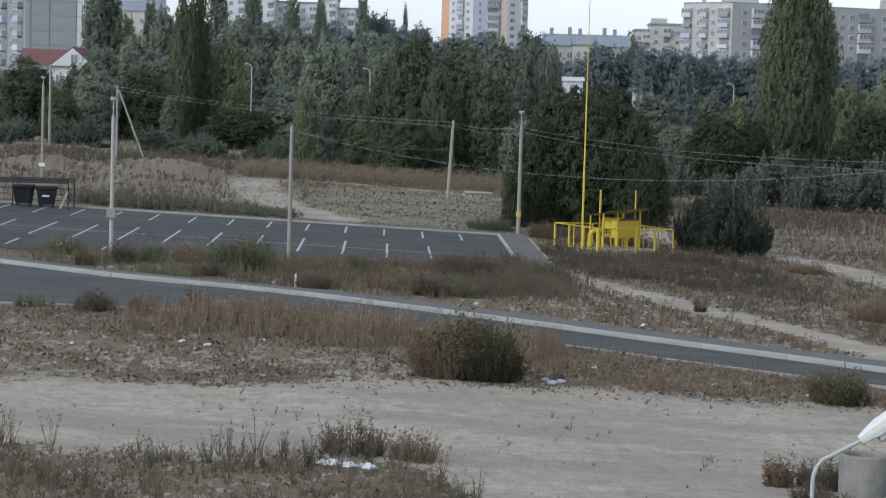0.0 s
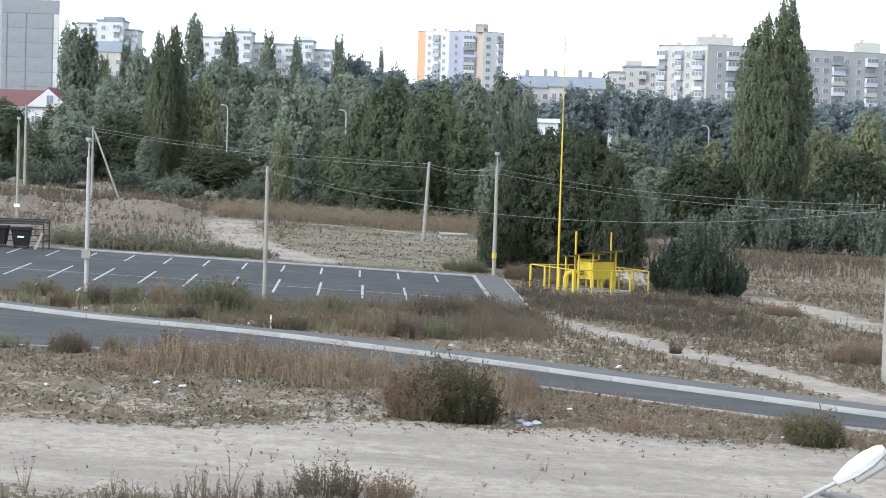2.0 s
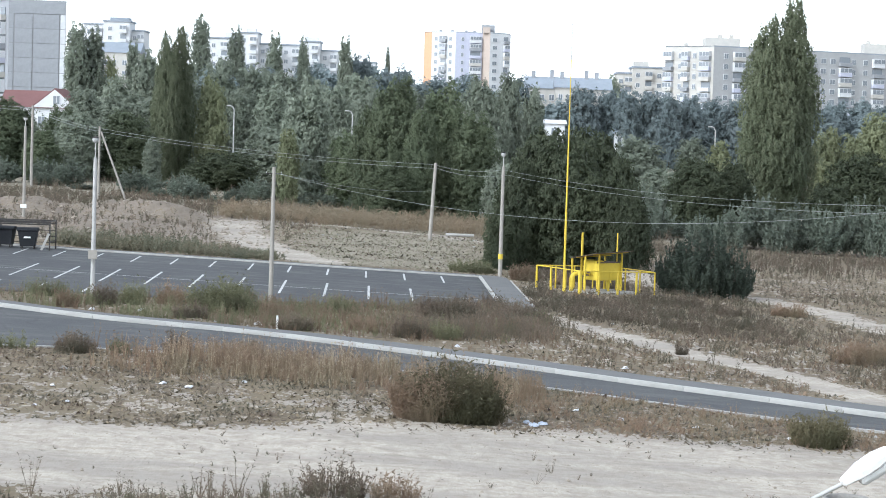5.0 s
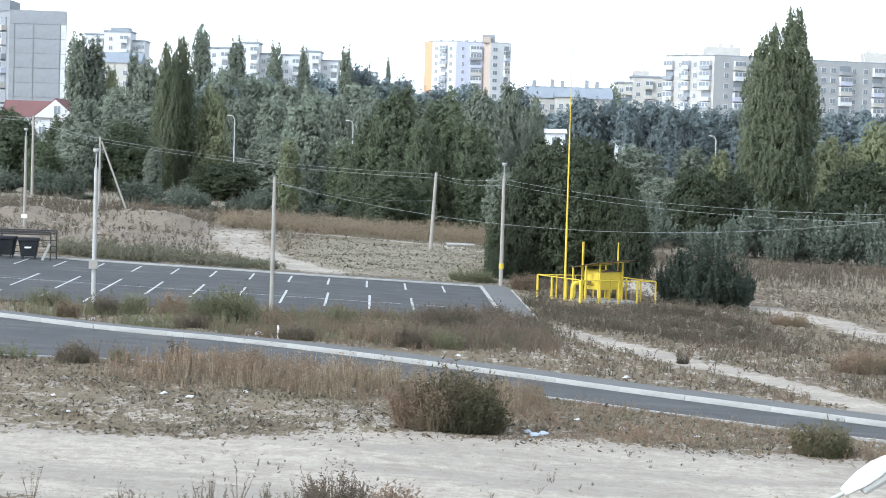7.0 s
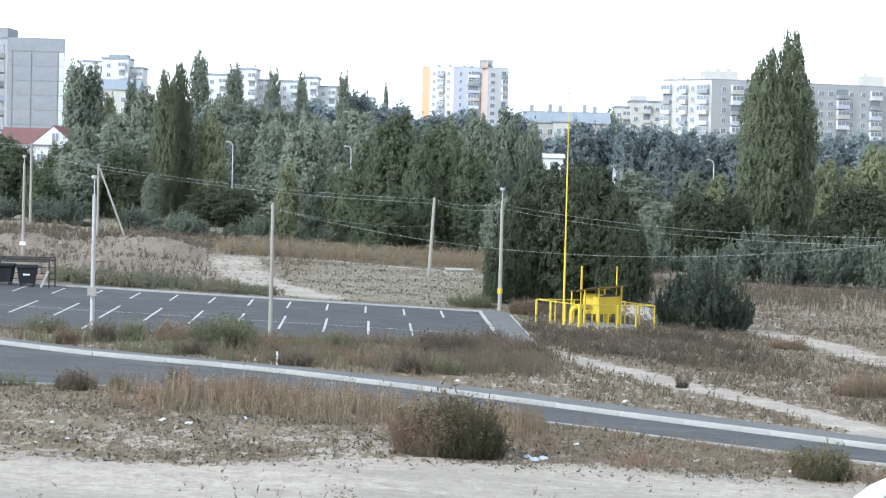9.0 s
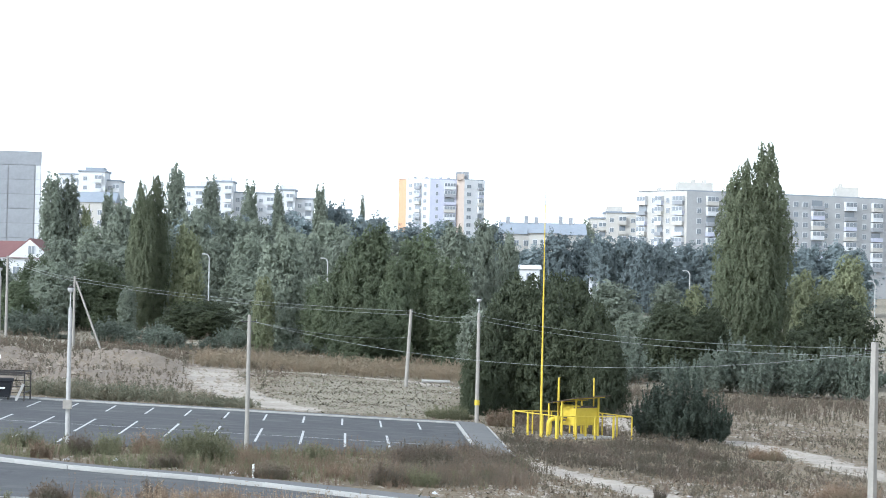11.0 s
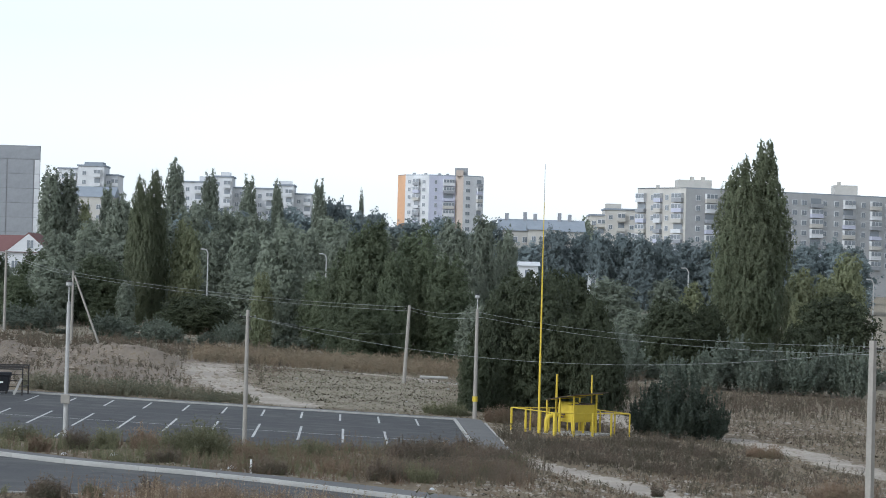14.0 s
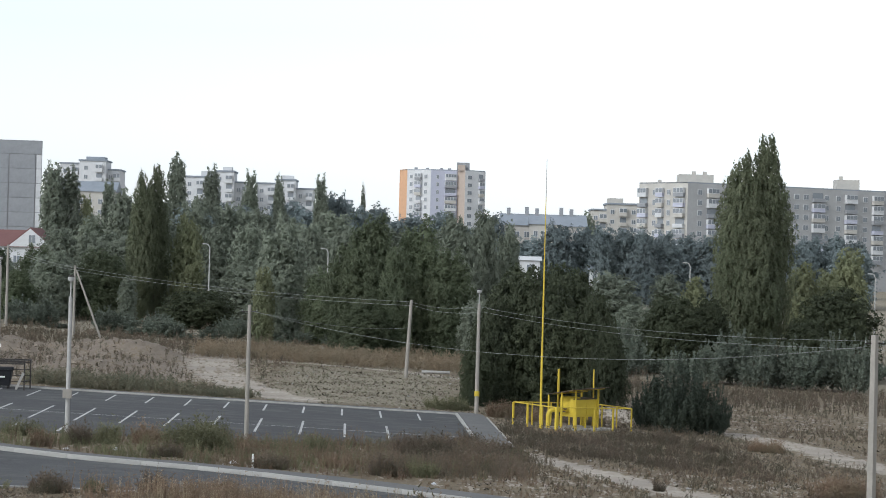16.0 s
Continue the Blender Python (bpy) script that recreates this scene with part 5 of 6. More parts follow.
# ---- weeds, grass and litter ----
def weed_mesh(name, x, y, h, mat, r, stems=4, leaves=6, stem_w=0.008, leaf=0.036, spread=0.45, low=0.12, lean=None):
    """Many dry plants: leaning stems with leaves and seed heads along them."""
    n = len(x)
    z = height(x, y) - 0.03
    V, F, off = [], [], 0
    base = np.stack([x, y, z], -1)
    for s in range(stems):
        a = r.uniform(0, 2 * np.pi, n) if lean is None else lean + r.normal(size=n) * 0.7
        hh = h * r.uniform(0.6, 1.05, n)
        out = hh * spread * r.uniform(0.1, 1.0, n)
        b = base + np.stack([np.cos(a), np.sin(a), np.zeros(n)], -1) * (0.05 * h * r.uniform(0, 1, n))[:, None]
        tip = b + np.stack([np.cos(a) * out, np.sin(a) * out, hh], -1)
        w = np.stack([np.full(n, stem_w), r.normal(size=n) * stem_w * 0.4, np.zeros(n)], -1) * (1 + 0.4 * h[:, None])
        V.append(np.stack([b - w, b + w, tip], 1).reshape(-1, 3))
        F.append(np.arange(3 * n).reshape(-1, 3) + off)
        off += 3 * n
        for k in range(leaves):
            u = low + (1.02 - low) * r.uniform(0, 1, n) ** 0.8
            c = b + (tip - b) * u[:, None]
            d1 = r.normal(size=(n, 3))
            d1[:, 2] = np.abs(d1[:, 2]) * 0.8 + 0.1
            d1 /= np.linalg.norm(d1, axis=1)[:, None]
            d2 = np.cross(d1, r.normal(size=(n, 3)))
            d2 /= np.linalg.norm(d2, axis=1)[:, None] + 1e-6
            sz = (leaf * r.uniform(0.5, 1.5, n) * (0.6 + 0.5 * h))[:, None]
            V.append(np.stack([c - d2 * sz * 0.35, c + d1 * sz * 2.4, c + d2 * sz * 0.35], 1).reshape(-1, 3))
            F.append(np.arange(3 * n).reshape(-1, 3) + off)
            off += 3 * n
    return raw_mesh(name, np.concatenate(V), np.concatenate(F), mat)


def scatter(r, n, x0, x1, y0, y1, keep):
    x, y = r.uniform(x0, x1, n), r.uniform(y0, y1, n)
    k = (keep(x, y) > r.uniform(0, 1, n)) & ~paved(x, y)
    return x[k], y[k]


def weeds(name, label, n, area, keep, h0, h1, mat, seed, grow=None, **more):
    r = np.random.default_rng(seed)
    x, y = scatter(r, n, *area, keep)
    patch = 0.85 + 0.3 * wobble(x, y, 0.9, seed) + 0.2 * wobble(x, y, 2.4, seed + 1)
    h = (h0 + (h1 - h0) * r.uniform(0, 1, len(x)) ** 1.5) * np.clip(patch, 0.3, 1.4)
    if grow:
        h = h * grow(x, y)
    me = weed_mesh(name, x, y, h, mat, r, **more)
    tagged(new(name, me), label, "weeds", kind="stuff")


def blob(x, y, cx, cy, rx, ry):
    return np.exp(-((x - cx) / rx) ** 2 - ((y - cy) / ry) ** 2)


def verge_near(x, y):
    lo, hi = along(SAND_TOP, x), along(NEAR_EDGE, x)
    v = ramp(y, lo - 0.2, lo + 1.0) * ramp(-y, -hi + 0.1, -hi + 0.8)
    bare = blob(x, y, -3.6, 71.0, 3.0, 2.6) + ramp(-x, 6.5, 9.5) * ramp(-y, -76, -71)
    return np.clip(v * (1 - 0.9 * np.clip(bare, 0, 1)), 0, 1)


def tall_band(x, y):
    hi = along(NEAR_EDGE, x)
    return verge_near(x, y) * ramp(y, hi - 9.0 + 1.6 * wobble(x, x, 0.9, 3), hi - 5.5) * np.clip(0.5 + 0.6 * wobble(x, y, 0.6, 4), 0.08, 1) * ramp(-x, -7, -1) * ramp(x, -13.8, -10.5)


def band_growth(x, y):
    hi = along(NEAR_EDGE, x)
    return 0.4 + 0.65 * ramp(y, hi - 8.5, hi - 3.5)


def verge_mid(x, y):
    lo = along(KERB, x) + along(FOOTPATH, x) + 0.2
    return ramp(y, lo, lo + 0.6) * ramp(-y, -along(LOT_FRONT, x) - 0.2, -along(LOT_FRONT, x) + 0.5) * ramp(-x, -6.0, -4.4) * ramp(x, -24.5, -20) * ramp(dist_line(x, y, PATH_R), 0.9, 1.8) * (1 - 0.85 * ramp(x, -2, 2) * ramp(-y, -103, -98))


def verge_mid_bare(x, y):
    lo = along(KERB, x) + along(FOOTPATH, x) + 0.2
    return ramp(y, lo, lo + 0.4) * ramp(-y, -112, -109) * ramp(dist_line(x, y, PATH_R), 1.0, 1.8) * ramp(x, -4, 2) * (0.3 + 0.5 * wobble(x, y, 1.1, 6))


def field_right(x, y):
    away = ramp(dist_line(x, y, PATH_R), 1.2, 2.0) * ramp(dist_line(x, y, TRACK_R), 1.6, 3.2)
    lo = along(KERB, x) + along(FOOTPATH, x) + 0.2
    return away * (1 - 0.55 * ramp(y, 140, 152)) * ramp(x, 4.8, 6.5) * ramp(y, lo, lo + 3) * (1 - 0.6 * ((abs(x - 10.1) < 3.9) & (abs(y - 137.3) < 2.3))) * np.clip(0.5 + 0.55 * wobble(x, y, 0.35, 8) + 0.35 * wobble(x, y, 1.3, 3), 0.08, 1)


def clumpy(x, y, seed):
    return np.clip(0.4 + 0.95 * wobble(x, y, 0.85, seed) + 0.45 * wobble(x, y, 2.7, seed + 1), 0.06, 1.25)


def near_strip(x, y):
    hi = along(SAND_LOW, x)
    return ramp(-y, -hi - 0.8, -hi + 1.2) * np.clip(0.5 + 0.7 * wobble(x, y, 0.8, 9), 0.06, 1)


weeds("tall_dry_weeds", "tall reddish-brown dry weeds on the verge", 9500, (-26, 4, 74, 86), tall_band, 0.7, 1.25, M_DRY, 21, grow=band_growth, spread=0.25)
weeds("straw_stalks", "straw-coloured dry stalks among the verge weeds", 2600, (-24, 3, 75, 86), tall_band, 0.8, 1.3, M_REED, 22, grow=band_growth, spread=0.2, leaves=5)
weeds("low_dry_weeds", "low brown dry weeds on sandy soil", 12000, (-26, 26, 64, 86), lambda x, y: np.maximum(verge_near(x, y), 0.35 * ramp(y, 65, 67) * ramp(-x, 2, 5)) * (0.5 + 0.4 * wobble(x, y, 1.0, 3)), 0.06, 0.4, M_DARKWEED, 23, leaf=0.03, spread=0.8)
weeds("roadside_weeds", "medium brown weeds beside the road", 6500, (2, 26, 64, 86), lambda x, y: verge_near(x, y) * (0.5 + 0.5 * wobble(x, y, 0.9, 13)), 0.12, 0.6, M_DRY, 33, spread=0.7, leaf=0.032)
weeds("verge_grass", "dense greenish-brown weeds between road and car park", 9000, (-25, 7, 97, 117), lambda x, y: verge_mid(x, y) * clumpy(x, y, 5) * (1 - 0.6 * ramp(x, -8, -2)), 0.3, 1.1, M_GREENWEED, 24, grow=lambda x, y: 0.5 + 0.6 * clumpy(x, y, 5), spread=0.4)
weeds("verge_dry_weeds", "dry brown weeds between road and car park", 9000, (-22, 8, 96, 117), lambda x, y: verge_mid(x, y) * clumpy(x, y, 9) * (0.35 + 0.65 * ramp(x, -14, -9)), 0.3, 1.15, M_DRY, 25, grow=lambda x, y: 0.5 + 0.6 * clumpy(x, y, 9), spread=0.4)
weeds("verge_dark_weeds", "dark brown weeds by the car park corner", 6000, (-4, 8, 98, 117), lambda x, y: verge_mid(x, y) * ramp(x, -3, 1) + 0.8 * blob(x, y, 4.6, 109.5, 1.4, 1.8), 0.35, 1.15, M_DARKWEED, 26)
weeds("low_verge_weeds", "sparse low dry weeds on the sandy verge", 5000, (-2, 20, 84, 112), verge_mid_bare, 0.15, 0.4, M_DRY, 27)
weeds("field_weeds", "dense dull brown weeds in the rough field", 16000, (4, 34, 86, 205), field_right, 0.2, 0.75, M_DARKWEED, 28, leaf=0.05, leaves=5, spread=0.6)
weeds("field_dry_weeds", "scattered grey-brown dry weeds in the rough field", 4500, (5, 36, 84, 200), lambda x, y: field_right(x, y) * (0.5 + 0.5 * wobble(x, y, 0.25, 15) + 1.5 * blob(x, y, 19, 97, 3, 5)), 0.3, 0.8, M_DARKWEED, 29, leaf=0.045, leaves=4, spread=0.5)
weeds("thick_field_weeds", "thick dark brown weeds below the shrub and the gas cabinet", 6500, (4.5, 20, 104, 132),
      lambda x, y: ramp(y, 112.5 - 0.66 * (x - 6.5), 115 - 0.66 * (x - 6.5)) * ramp(-y, -132, -129) * ramp(-x, -19.5, -17) * ramp(dist_line(x, y, PATH_R), 1.0, 1.8) * clumpy(x, y, 41),
      0.25, 1.1, M_DARKWEED, 39, grow=lambda x, y: 0.45 + 0.6 * clumpy(x, y, 41), leaf=0.05, spread=0.4)
weeds("near_weeds", "dry brown weeds at the edge of the sand track", 6500, (-15, 3, 42, 56.5), near_strip, 0.08, 0.38, M_DARKWEED, 30, leaf=0.03, leaves=5, spread=0.8)
weeds("near_green_weeds", "olive-green low weeds beside the sand track", 4500, (-15, 3, 42, 56), lambda x, y: near_strip(x, y) * np.clip(0.3 + 1.2 * wobble(x, y, 0.6, 21), 0, 1), 0.06, 0.3, M_GREENWEED, 31, leaf=0.03, leaves=5, spread=0.8)
weeds("tall_near_weeds", "tall branching brown weeds near the sand track", 900, (-14, 2, 45, 56), lambda x, y: near_strip(x, y) * (0.3 + 0.7 * blob(x, y, -3.5, 53, 3.5, 3)), 0.6, 1.15, M_DARKWEED, 32, stems=7, leaves=10, leaf=0.032)
weeds("bay_weeds", "dark weeds behind the parking bays", 4500, (-27, -9, 145.5, 155), lambda x, y: ramp(-abs(y - 149.0), -4, -1.5) * ramp(-x, 10.6, 12) * ramp(dist_line(x, y, PATH_L), 1.2, 2.2) * np.clip(0.6 + 0.6 * wobble(x, y, 0.7, 11), 0.15, 1), 0.6, 1.4, M_BAYWEED, 34, grow=lambda x, y: 0.45 + 0.55 * ramp(-x, 14, 18), leaf=0.07)
weeds("meadow_grass", "short grey-green grass behind the car park", 3000, (-16, 6, 145.5, 205), lambda x, y: ramp(dist_line(x, y, PATH_L), 1.4, 3) * 0.9, 0.04, 0.17, M_PALEGRASS, 35, leaf=0.05, spread=0.9)
weeds("wood_edge_grass", "tall reddish straw grass along the wood edge", 3400, (-22, 14, 203, 222), lambda x, y: 0.4 + 0.6 * ramp(y, 203, 210), 0.9, 1.7, M_REED, 36, leaf=0.07, spread=0.25)
weeds("earth_weeds", "scattered dry weeds on the earth heaps", 6000, (-48, -12, 150, 236), lambda x, y: ramp(dist_line(x, y, PATH_L), 2.0, 4.0) * (0.3 + 0.5 * wobble(x, y, 0.4, 6) + 0.8 * ramp(y, 205, 225)), 0.4, 1.1, M_DARKWEED, 37, leaf=0.07)
weeds("wood_floor_weeds", "rank green undergrowth at the foot of the trees", 7000, (-50, 66, 216, 330), lambda x, y: 0.6 + 0.4 * wobble(x, y, 0.3, 2), 0.6, 1.5, M_DARKWEED, 38, leaf=0.08)


def weed_bush(x, y, w, h, mat, label, seed, n=420):
    """One rounded bush of dense dry stems."""
    r = np.random.default_rng(seed)
    a, rr = r.uniform(0, 2 * np.pi, n), np.sqrt(r.uniform(0, 1, n))
    px, py = x + np.cos(a) * rr * w * 0.36, y + np.sin(a) * rr * w * 0.28
    rr = rr * (0.85 + 0.3 * np.sin(3 * a + seed))
    hh = h * (1 - 0.8 * np.clip(rr, 0, 1.05) ** 1.5) * r.uniform(0.5, 1.12, n)
    me = weed_mesh("weed_bush", px, py, hh, mat, r, stems=4, leaves=9, stem_w=0.006, leaf=0.042, low=0.06, lean=a, spread=0.15 + 0.85 * np.clip(rr, 0, 1))
    me.transform(Matrix.Translation((-x, -y, -z_at(x, y))))
    ob = new("weed_bush", me)
    ob.location = (x, y, z_at(x, y))
    return tagged(ob, label, "bush", "bushes on the verge")


weed_bush(0.7, 70.3, 3.9, 2.2, M_OLIVE, "large olive-brown dry bush beside the sand track", 51, 700)
weed_bush(-0.4, 70.0, 2.6, 1.9, M_DRY, "reddish-brown dry bush beside the sand track", 52, 420)
weed_bush(12.6, 70.0, 2.6, 1.25, M_OLIVE, "olive-green ragged bush by the sand track", 53)
weed_bush(-14.1, 82.9, 2.1, 0.95, M_DARKWEED, "rounded dark olive-brown bush at the road edge", 54, 170)
weed_bush(-16.4, 82.7, 2.2, 0.8, M_GREENWEED, "ragged sparse green weed at the road edge", 55, 45)
weed_bush(-12.4, 83.4, 1.0, 0.6, M_GREENWEED, "small olive bush at the road edge", 56, 120)
weed_bush(-10.3, 84.6, 1.3, 1.3, M_DARKWEED, "tall dark branching weed at the road edge", 57, 60)
weed_bush(-7.6, 84.5, 1.5, 1.0, M_DARKWEED, "dark branching weed at the road edge", 58, 90)
weed_bush(9.3, 53.6, 1.6, 0.9, M_DARKWEED, "dry weed bush against the concrete ring", 59, 110)
weed_bush(-2.6, 54.0, 2.2, 1.2, M_DARKWEED, "brown weed bush beside a rubbish heap", 60, 80)
weed_bush(-1.0, 53.6, 1.6, 1.05, M_DRY, "reddish dry weed bush near the track", 61, 55)
weed_bush(11.2, 98.6, 0.8, 0.7, M_DARKWEED, "small dark weed on the footpath edge", 62, 40)


def stones(name, label, n, area, keep, s0, s1, mat, seed):
    """Lumps of stone, rubble or litter lying on the ground, as one mesh."""
    r = np.random.default_rng(seed)
    x, y = scatter(r, n, *area, keep)
    n = len(x)
    octa = np.array([(1, 0, 0), (0, 1, 0), (-1, 0, 0), (0, -1, 0), (0, 0, 1), (0, 0, -1)], float)
    tri = np.array([(0, 1, 4), (1, 2, 4), (2, 3, 4), (3, 0, 4), (1, 0, 5), (2, 1, 5), (3, 2, 5), (0, 3, 5)])
    s = (s0 + (s1 - s0) * r.uniform(0, 1, n) ** 3)[:, None, None]
    v = octa[None] * (0.6 + 0.8 * r.uniform(0, 1, (n, 6, 1))) * s * np.array([1.2, 1.0, 0.6])
    a = r.uniform(0, 6.28, n)
    ca, sa = np.cos(a)[:, None], np.sin(a)[:, None]
    vx, vy = v[..., 0] * ca - v[..., 1] * sa, v[..., 0] * sa + v[..., 1] * ca
    z = height(x, y)
    V = np.stack([vx + x[:, None], vy + y[:, None], v[..., 2] + z[:, None] + 0.2 * s[:, :, 0]], -1).reshape(-1, 3)
    F = (tri[None] + (np.arange(n) * 6)[:, None, None]).reshape(-1, 3)
    tagged(new(name, raw_mesh(name, V, F, mat)), label, "stones", kind="stuff")


M_EARTH = plain("earth_clods", (0.36, 0.31, 0.25), (0.26, 0.22, 0.17), 1.0, 0.97, 0.5, 0.02)
M_LITTER = plain("litter", (0.75, 0.76, 0.78), (0.60, 0.62, 0.66), 3.0, 0.7, 0.2, 0.01)
stones("track_stones", "small stones and clods on the sand track", 1500, (-16, 18, 46, 80), lambda x, y: 0.6 + 0 * x, 0.015, 0.07, M_EARTH, 71)
stones("earth_clods", "clods and rubble on the dumped earth", 4200, (-50, -11, 152, 212), lambda x, y: 0.7 + 0 * x, 0.05, 0.24, M_EARTH, 72)
stones("pale_stones", "pale stones on the verge and in the field", 500, (-14, 30, 66, 205), lambda x, y: 0.5 + 0 * x, 0.04, 0.16, M_CONC, 73)
stones("ring_rubble", "broken concrete rubble round the ring", 110, (8.8, 12.5, 50.2, 53), lambda x, y: 1 + 0 * x, 0.06, 0.34, M_OLDCONC, 74)


def crumpled(x, y, s, mat, label, seed):
    """A crumpled bag or sheet lying on the ground."""
    r = np.random.default_rng(seed)
    bm = bmesh.new()
    bmesh.ops.create_icosphere(bm, subdivisions=2, radius=1)
    for v in bm.verts:
        k = 0.6 + 0.6 * r.uniform()
        v.co = Vector((v.co.x * s * k, v.co.y * s * k, max(-0.1, v.co.z) * s * 0.6 * k))
    ob = part("litter", bm, mat)
    ob.location = (x, y, z_at(x, y) + 0.02)
    return tagged(ob, label, "litter", "litter on the ground")


M_BLUEBAG = plain("blue_grey_plastic", (0.35, 0.40, 0.48), (0.5, 0.52, 0.56), 6.0, 0.5, 0.3, 0.01)
for k, (x, y, s) in enumerate(((-8.6, 73.8, 0.16), (-9.6, 74.6, 0.14), (-6.9, 76.3, 0.12), (-13.0, 72.2, 0.1), (6.3, 73.2, 0.14), (8.8, 72.4, 0.12),
                               (4.9, 75.2, 0.12), (2.1, 70.6, 0.1), (-14.2, 101.8, 0.22), (-16.4, 100.9, 0.18), (-8.4, 98.8, 0.24), (0.8, 95.0, 0.13),
                               (7.9, 90.3, 0.14), (11.8, 71.2, 0.1), (-11.8, 68.2, 0.09), (-12.6, 66.9, 0.08))):
    crumpled(x, y, s, M_LITTER, "crumpled white plastic litter on dry weeds", 80 + k)
for k, (x, y, s) in enumerate(((3.2, 70.1, 0.22), (3.5, 70.4, 0.16), (3.0, 70.6, 0.15))):
    crumpled(x, y, s, M_BLUEBAG, "torn blue-grey plastic bag on the verge", 120 + k)
for k in range(9):
    crumpled(-3.3 + 0.16 * k, 52.1 + 0.1 * math.sin(k * 2.1), 0.10 + 0.05 * (k % 3), (M_LITTER, M_BLUEBAG)[k % 3 == 1], "heap of white and grey rubbish in weeds", 140 + k)
bm = rod(bmesh.new(), (0, 0, -0.2), (0, 0, 0.62), 0.06, 0.05, 8)
stub = part("marker_post", bm, M_WHITE)
stub.location = (-7.4, 97.6, z_at(-7.4, 97.6))
tagged(stub, "short white marker post on the verge", "post")

weed_bush(-10.6, 104.5, 4.2, 1.9, M_GREENWEED, "tall greenish weed clump between road and car park", 64, 380)
weed_bush(0.6, 107.0, 4.5, 1.7, M_DARKWEED, "dark brown weed clump by the car park corner", 65, 420)
weed_bush(4.4, 109.2, 3.2, 1.3, M_DARKWEED, "dark weed clump hiding the car park corner", 66, 300)
weed_bush(20.0, 100.0, 4.5, 1.3, M_DRY, "reddish dry weed clump in the rough field", 67, 420)

weed_bush(5.6, 143.5, 2.6, 1.4, M_DRY, "reddish dry bush beside the lamp pole", 70, 220)
weed_bush(2.2, 148.5, 4.5, 1.1, M_GREENWEED, "yellow-green grass tuft by the lamp pole", 71, 300)
weed_bush(9.0, 147.0, 7.0, 1.3, M_DARKWEED, "dark weeds under the round trees", 72, 200)
weeds("field_edge_grass", "tall reddish grass before the willow scrub", 3500, (18, 50, 172, 206), lambda x, y: np.clip(0.5 + 0.5 * wobble(x, y, 0.3, 5), 0, 1), 0.5, 1.3, M_DARKWEED, 39, leaf=0.07, spread=0.25, leaves=4)
weeds("track_sprigs", "scattered small weeds on the sand track", 260, (-13, 15, 55, 69), lambda x, y: np.clip(0.2 + 0.9 * wobble(x, y, 0.7, 12), 0, 1), 0.1, 0.4, M_DARKWEED, 40, leaf=0.03, spread=0.9)
log = part("felled_log", rod(bmesh.new(), (-1.3, 0, 0.16), (1.3, 0.3, 0.14), 0.16, 0.12, 8), M_CONC)
log.location = (1.6, 198.0, z_at(1.6, 198.0))
tagged(log, "pale bare log lying in dry grass", "log")

lump = random.Random(17)
for k in range(16):
    x = -19.5 + 1.62 * k + lump.uniform(-0.5, 0.5)
    lo, hi = float(along(KERB, x)) + 3.2, float(along(LOT_FRONT, x)) - 0.8
    mat, tone = ((M_GREENWEED, "olive-green"), (M_DRY, "reddish-brown"), (M_DARKWEED, "dark brown"))[k % 3]
    weed_bush(x, lump.uniform(lo, hi), lump.uniform(1.2, 2.6), lump.uniform(0.9, 1.5), mat, tone + " weed clump on the verge by the car park", 160 + k, lump.randint(50, 130))
for k in range(14):
    x, y = lump.uniform(7, 27), lump.uniform(116, 142)
    if abs(x - 9.9) < 4.6 and abs(y - 134) < 4.5 or float(dist_line(x, y, TRACK_R)) < 3:
        continue
    mat, tone = ((M_DARKWEED, "dull brown"), (M_DRY, "reddish"))[k % 2]
    weed_bush(x, y, lump.uniform(1.5, 3.2), lump.uniform(0.6, 1.1), mat, tone + " weed clump in the rough field", 190 + k, lump.randint(60, 130))

def thatch(name, label, n, area, keep, s0, s1, mat, seed):
    """Bits of dry stalk and dead leaf standing a little off the ground."""
    r = np.random.default_rng(seed)
    x, y = scatter(r, n, *area, keep)
    n = len(x)
    z = height(x, y)
    a = r.uniform(0, 2 * np.pi, n)
    s = s0 + (s1 - s0) * r.uniform(0, 1, n) ** 2
    p = np.stack([x, y, z - 0.01], -1)
    along_ = np.stack([np.cos(a), np.sin(a), r.uniform(0.1, 0.7, n)], -1) * s[:, None]
    side = np.stack([-np.sin(a), np.cos(a), r.uniform(-0.2, 0.4, n)], -1) * (s * r.uniform(0.15, 0.45, n))[:, None]
    V = np.stack([p - side, p + along_, p + side], 1).reshape(-1, 3)
    tagged(new(name, raw_mesh(name, V, np.arange(3 * n).reshape(-1, 3), mat)), label, "dry litter", kind="stuff")


def patchy(keep, scale, seed, low=0.1):
    return lambda x, y: keep(x, y) * np.clip(0.45 + 0.9 * wobble(x, y, scale, seed) + 0.4 * wobble(x, y, scale * 3.1, seed + 2), low, 1)


def bare_verge(x, y):
    lo, hi = along(SAND_TOP, x), along(NEAR_EDGE, x)
    return ramp(y, lo - 2.5, lo + 2.0) * ramp(-y, -hi, -hi + 0.5)


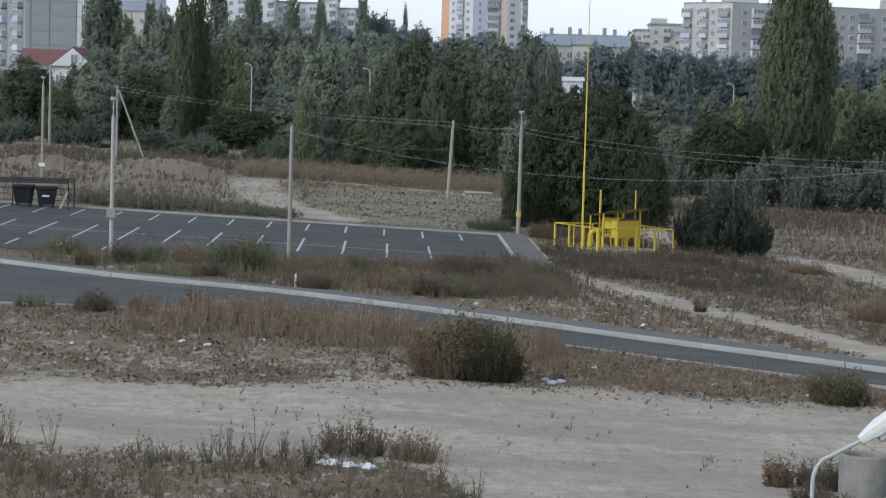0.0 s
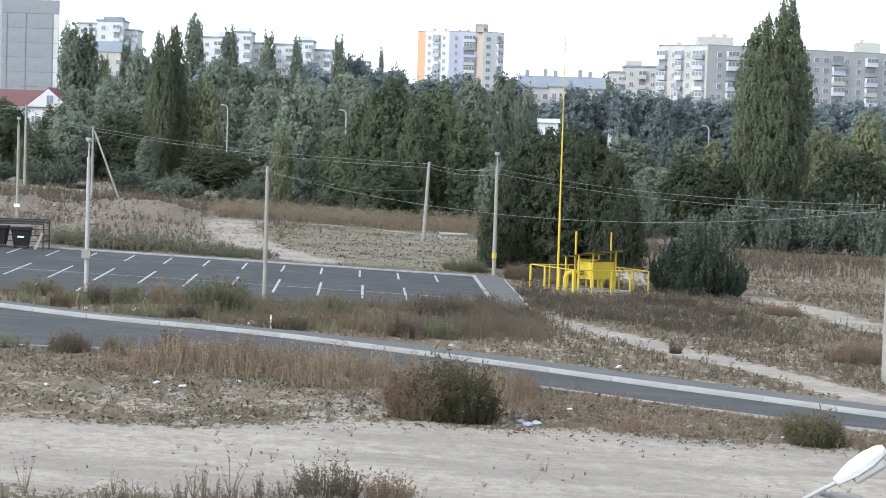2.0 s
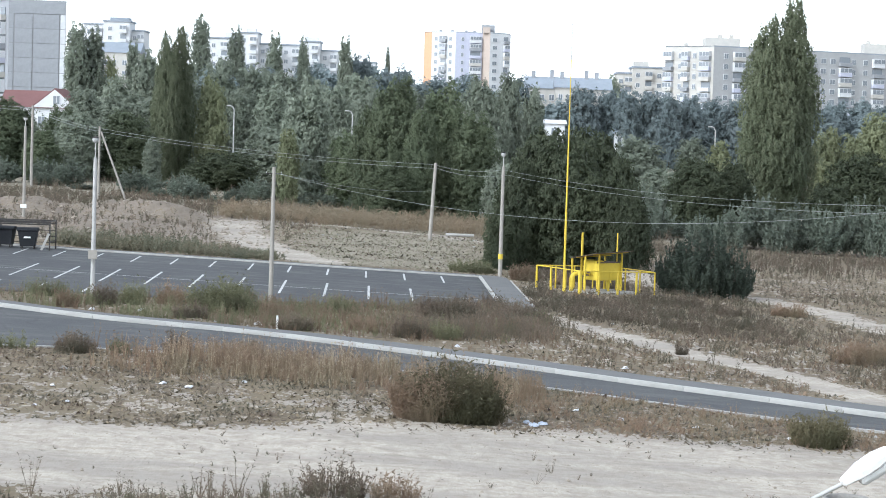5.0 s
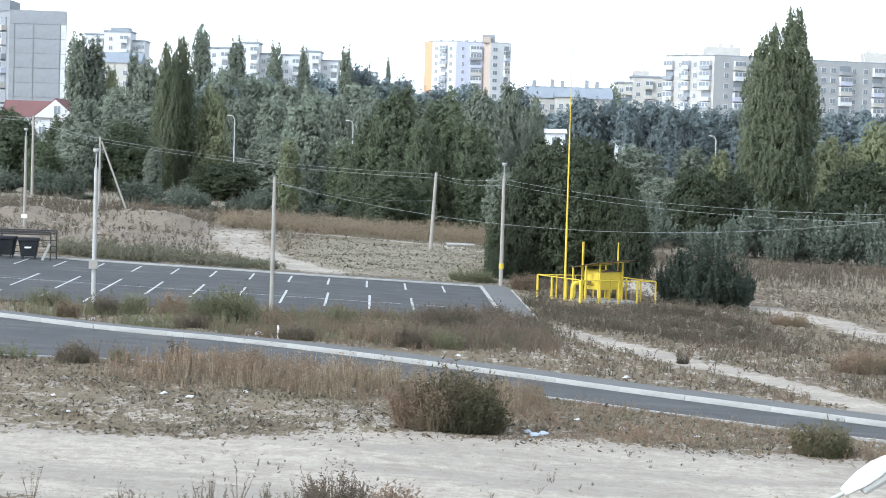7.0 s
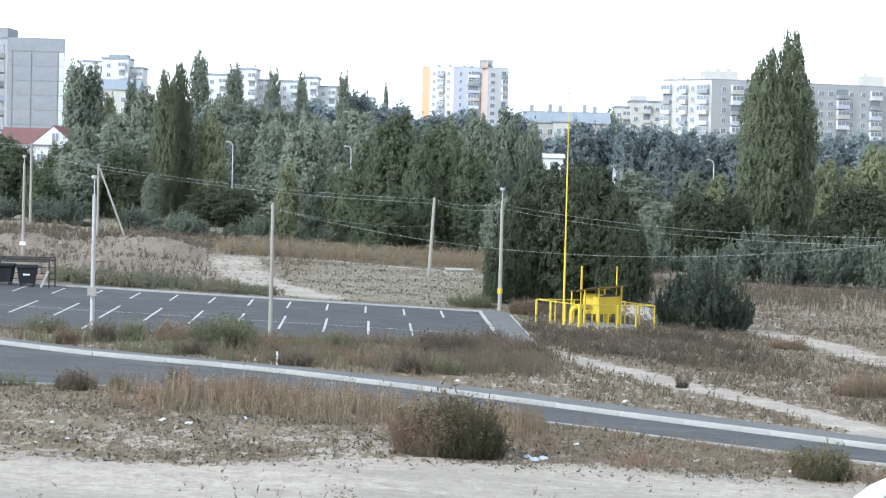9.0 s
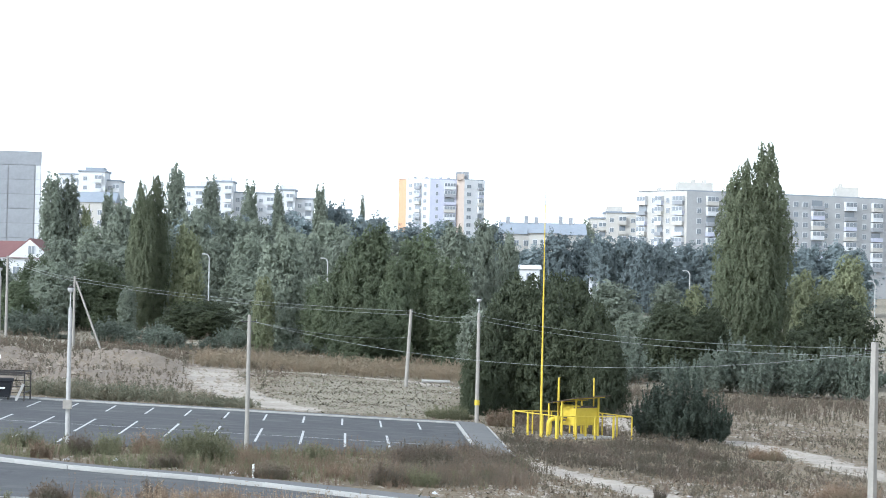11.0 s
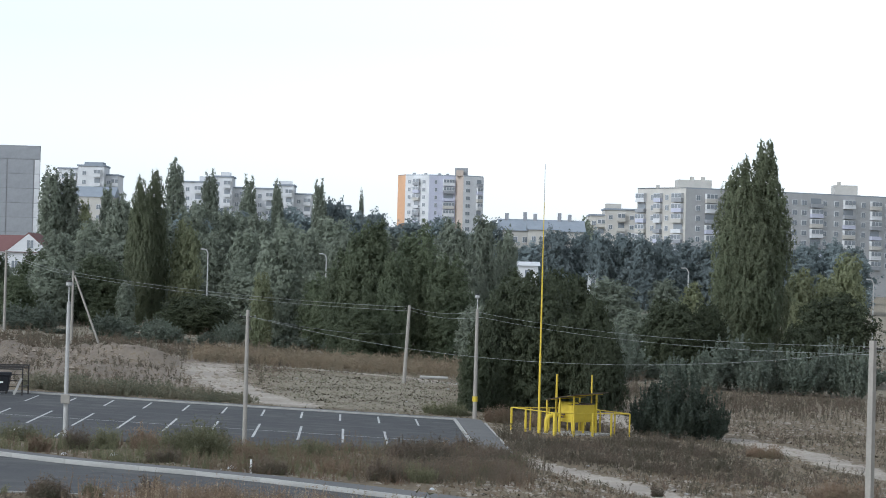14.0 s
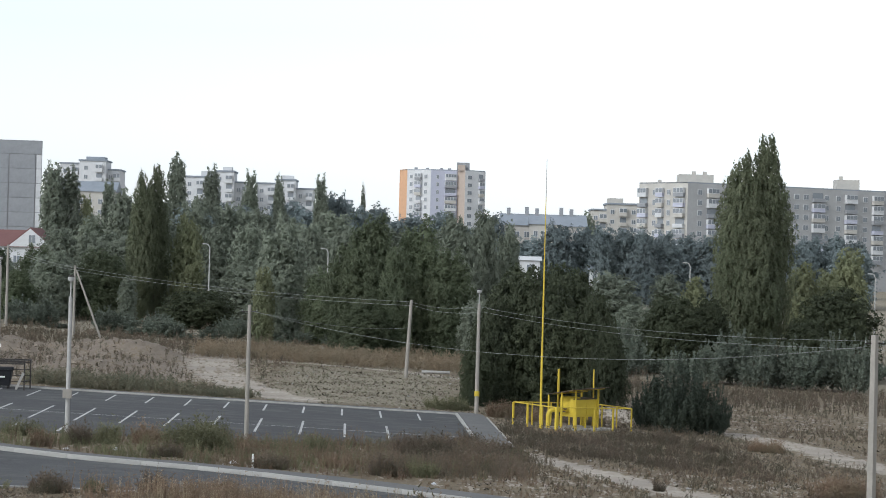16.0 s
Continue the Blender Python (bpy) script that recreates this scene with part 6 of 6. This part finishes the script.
def right_ground(x, y):
    lo = along(KERB, x) + along(FOOTPATH, x) + 0.2
    return ramp(y, lo, lo + 0.5) * ramp(dist_line(x, y, PATH_R), 0.9, 1.6) * ramp(dist_line(x, y, TRACK_R), 1.2, 2.6) * ramp(x, -1, 3)


thatch("verge_thatch", "dead brown stalks lying on the verge", 46000, (-17, 17, 64, 86), patchy(bare_verge, 0.9, 5), 0.05, 0.22, M_DARKWEED, 301)
thatch("verge_straw", "pale broken straw on the verge", 12000, (-17, 17, 64, 86), patchy(bare_verge, 1.3, 8), 0.05, 0.2, M_REED, 302)
thatch("verge_tufts", "low yellowish grass tufts on the verge", 16000, (-17, 17, 64, 84), patchy(bare_verge, 0.55, 15, 0.02), 0.05, 0.2, M_TUFT, 308)
thatch("near_thatch", "dead stalks at the edge of the sand track", 20000, (-14, 3, 43, 58), patchy(near_strip, 1.0, 4), 0.04, 0.16, M_DARKWEED, 303)
thatch("field_thatch", "dead brown stalks in the rough field", 30000, (-1, 32, 84, 160), patchy(right_ground, 0.6, 6), 0.07, 0.3, M_DARKWEED, 304)
thatch("field_straw", "tan broken straw in the rough field", 10000, (-1, 32, 84, 160), patchy(right_ground, 0.8, 9), 0.07, 0.28, M_DRY, 305)
thatch("meadow_thatch", "grey-tan dead grass behind the car park", 16000, (-16, 8, 145, 206), patchy(lambda x, y: ramp(dist_line(x, y, PATH_L), 1.6, 2.8), 0.5, 3), 0.1, 0.35, M_DARKWEED, 306)
thatch("track_debris", "dark twigs and clods on the sand track", 1800, (-14, 16, 48, 70), patchy(lambda x, y: 1 + 0 * x, 0.5, 7, 0.02), 0.03, 0.14, M_DARKWEED, 307)
for k, (x, y, w, h) in enumerate(((8.7, 51.6, 1.3, 0.7), (11.6, 53.6, 1.5, 1.0), (9.2, 50.6, 1.2, 0.6), (8.2, 53.4, 0.9, 1.1))):
    weed_bush(x, y, w, h, (M_DARKWEED, M_DRY)[k % 2], "ragged dry weeds round the concrete ring", 240 + k, 60)
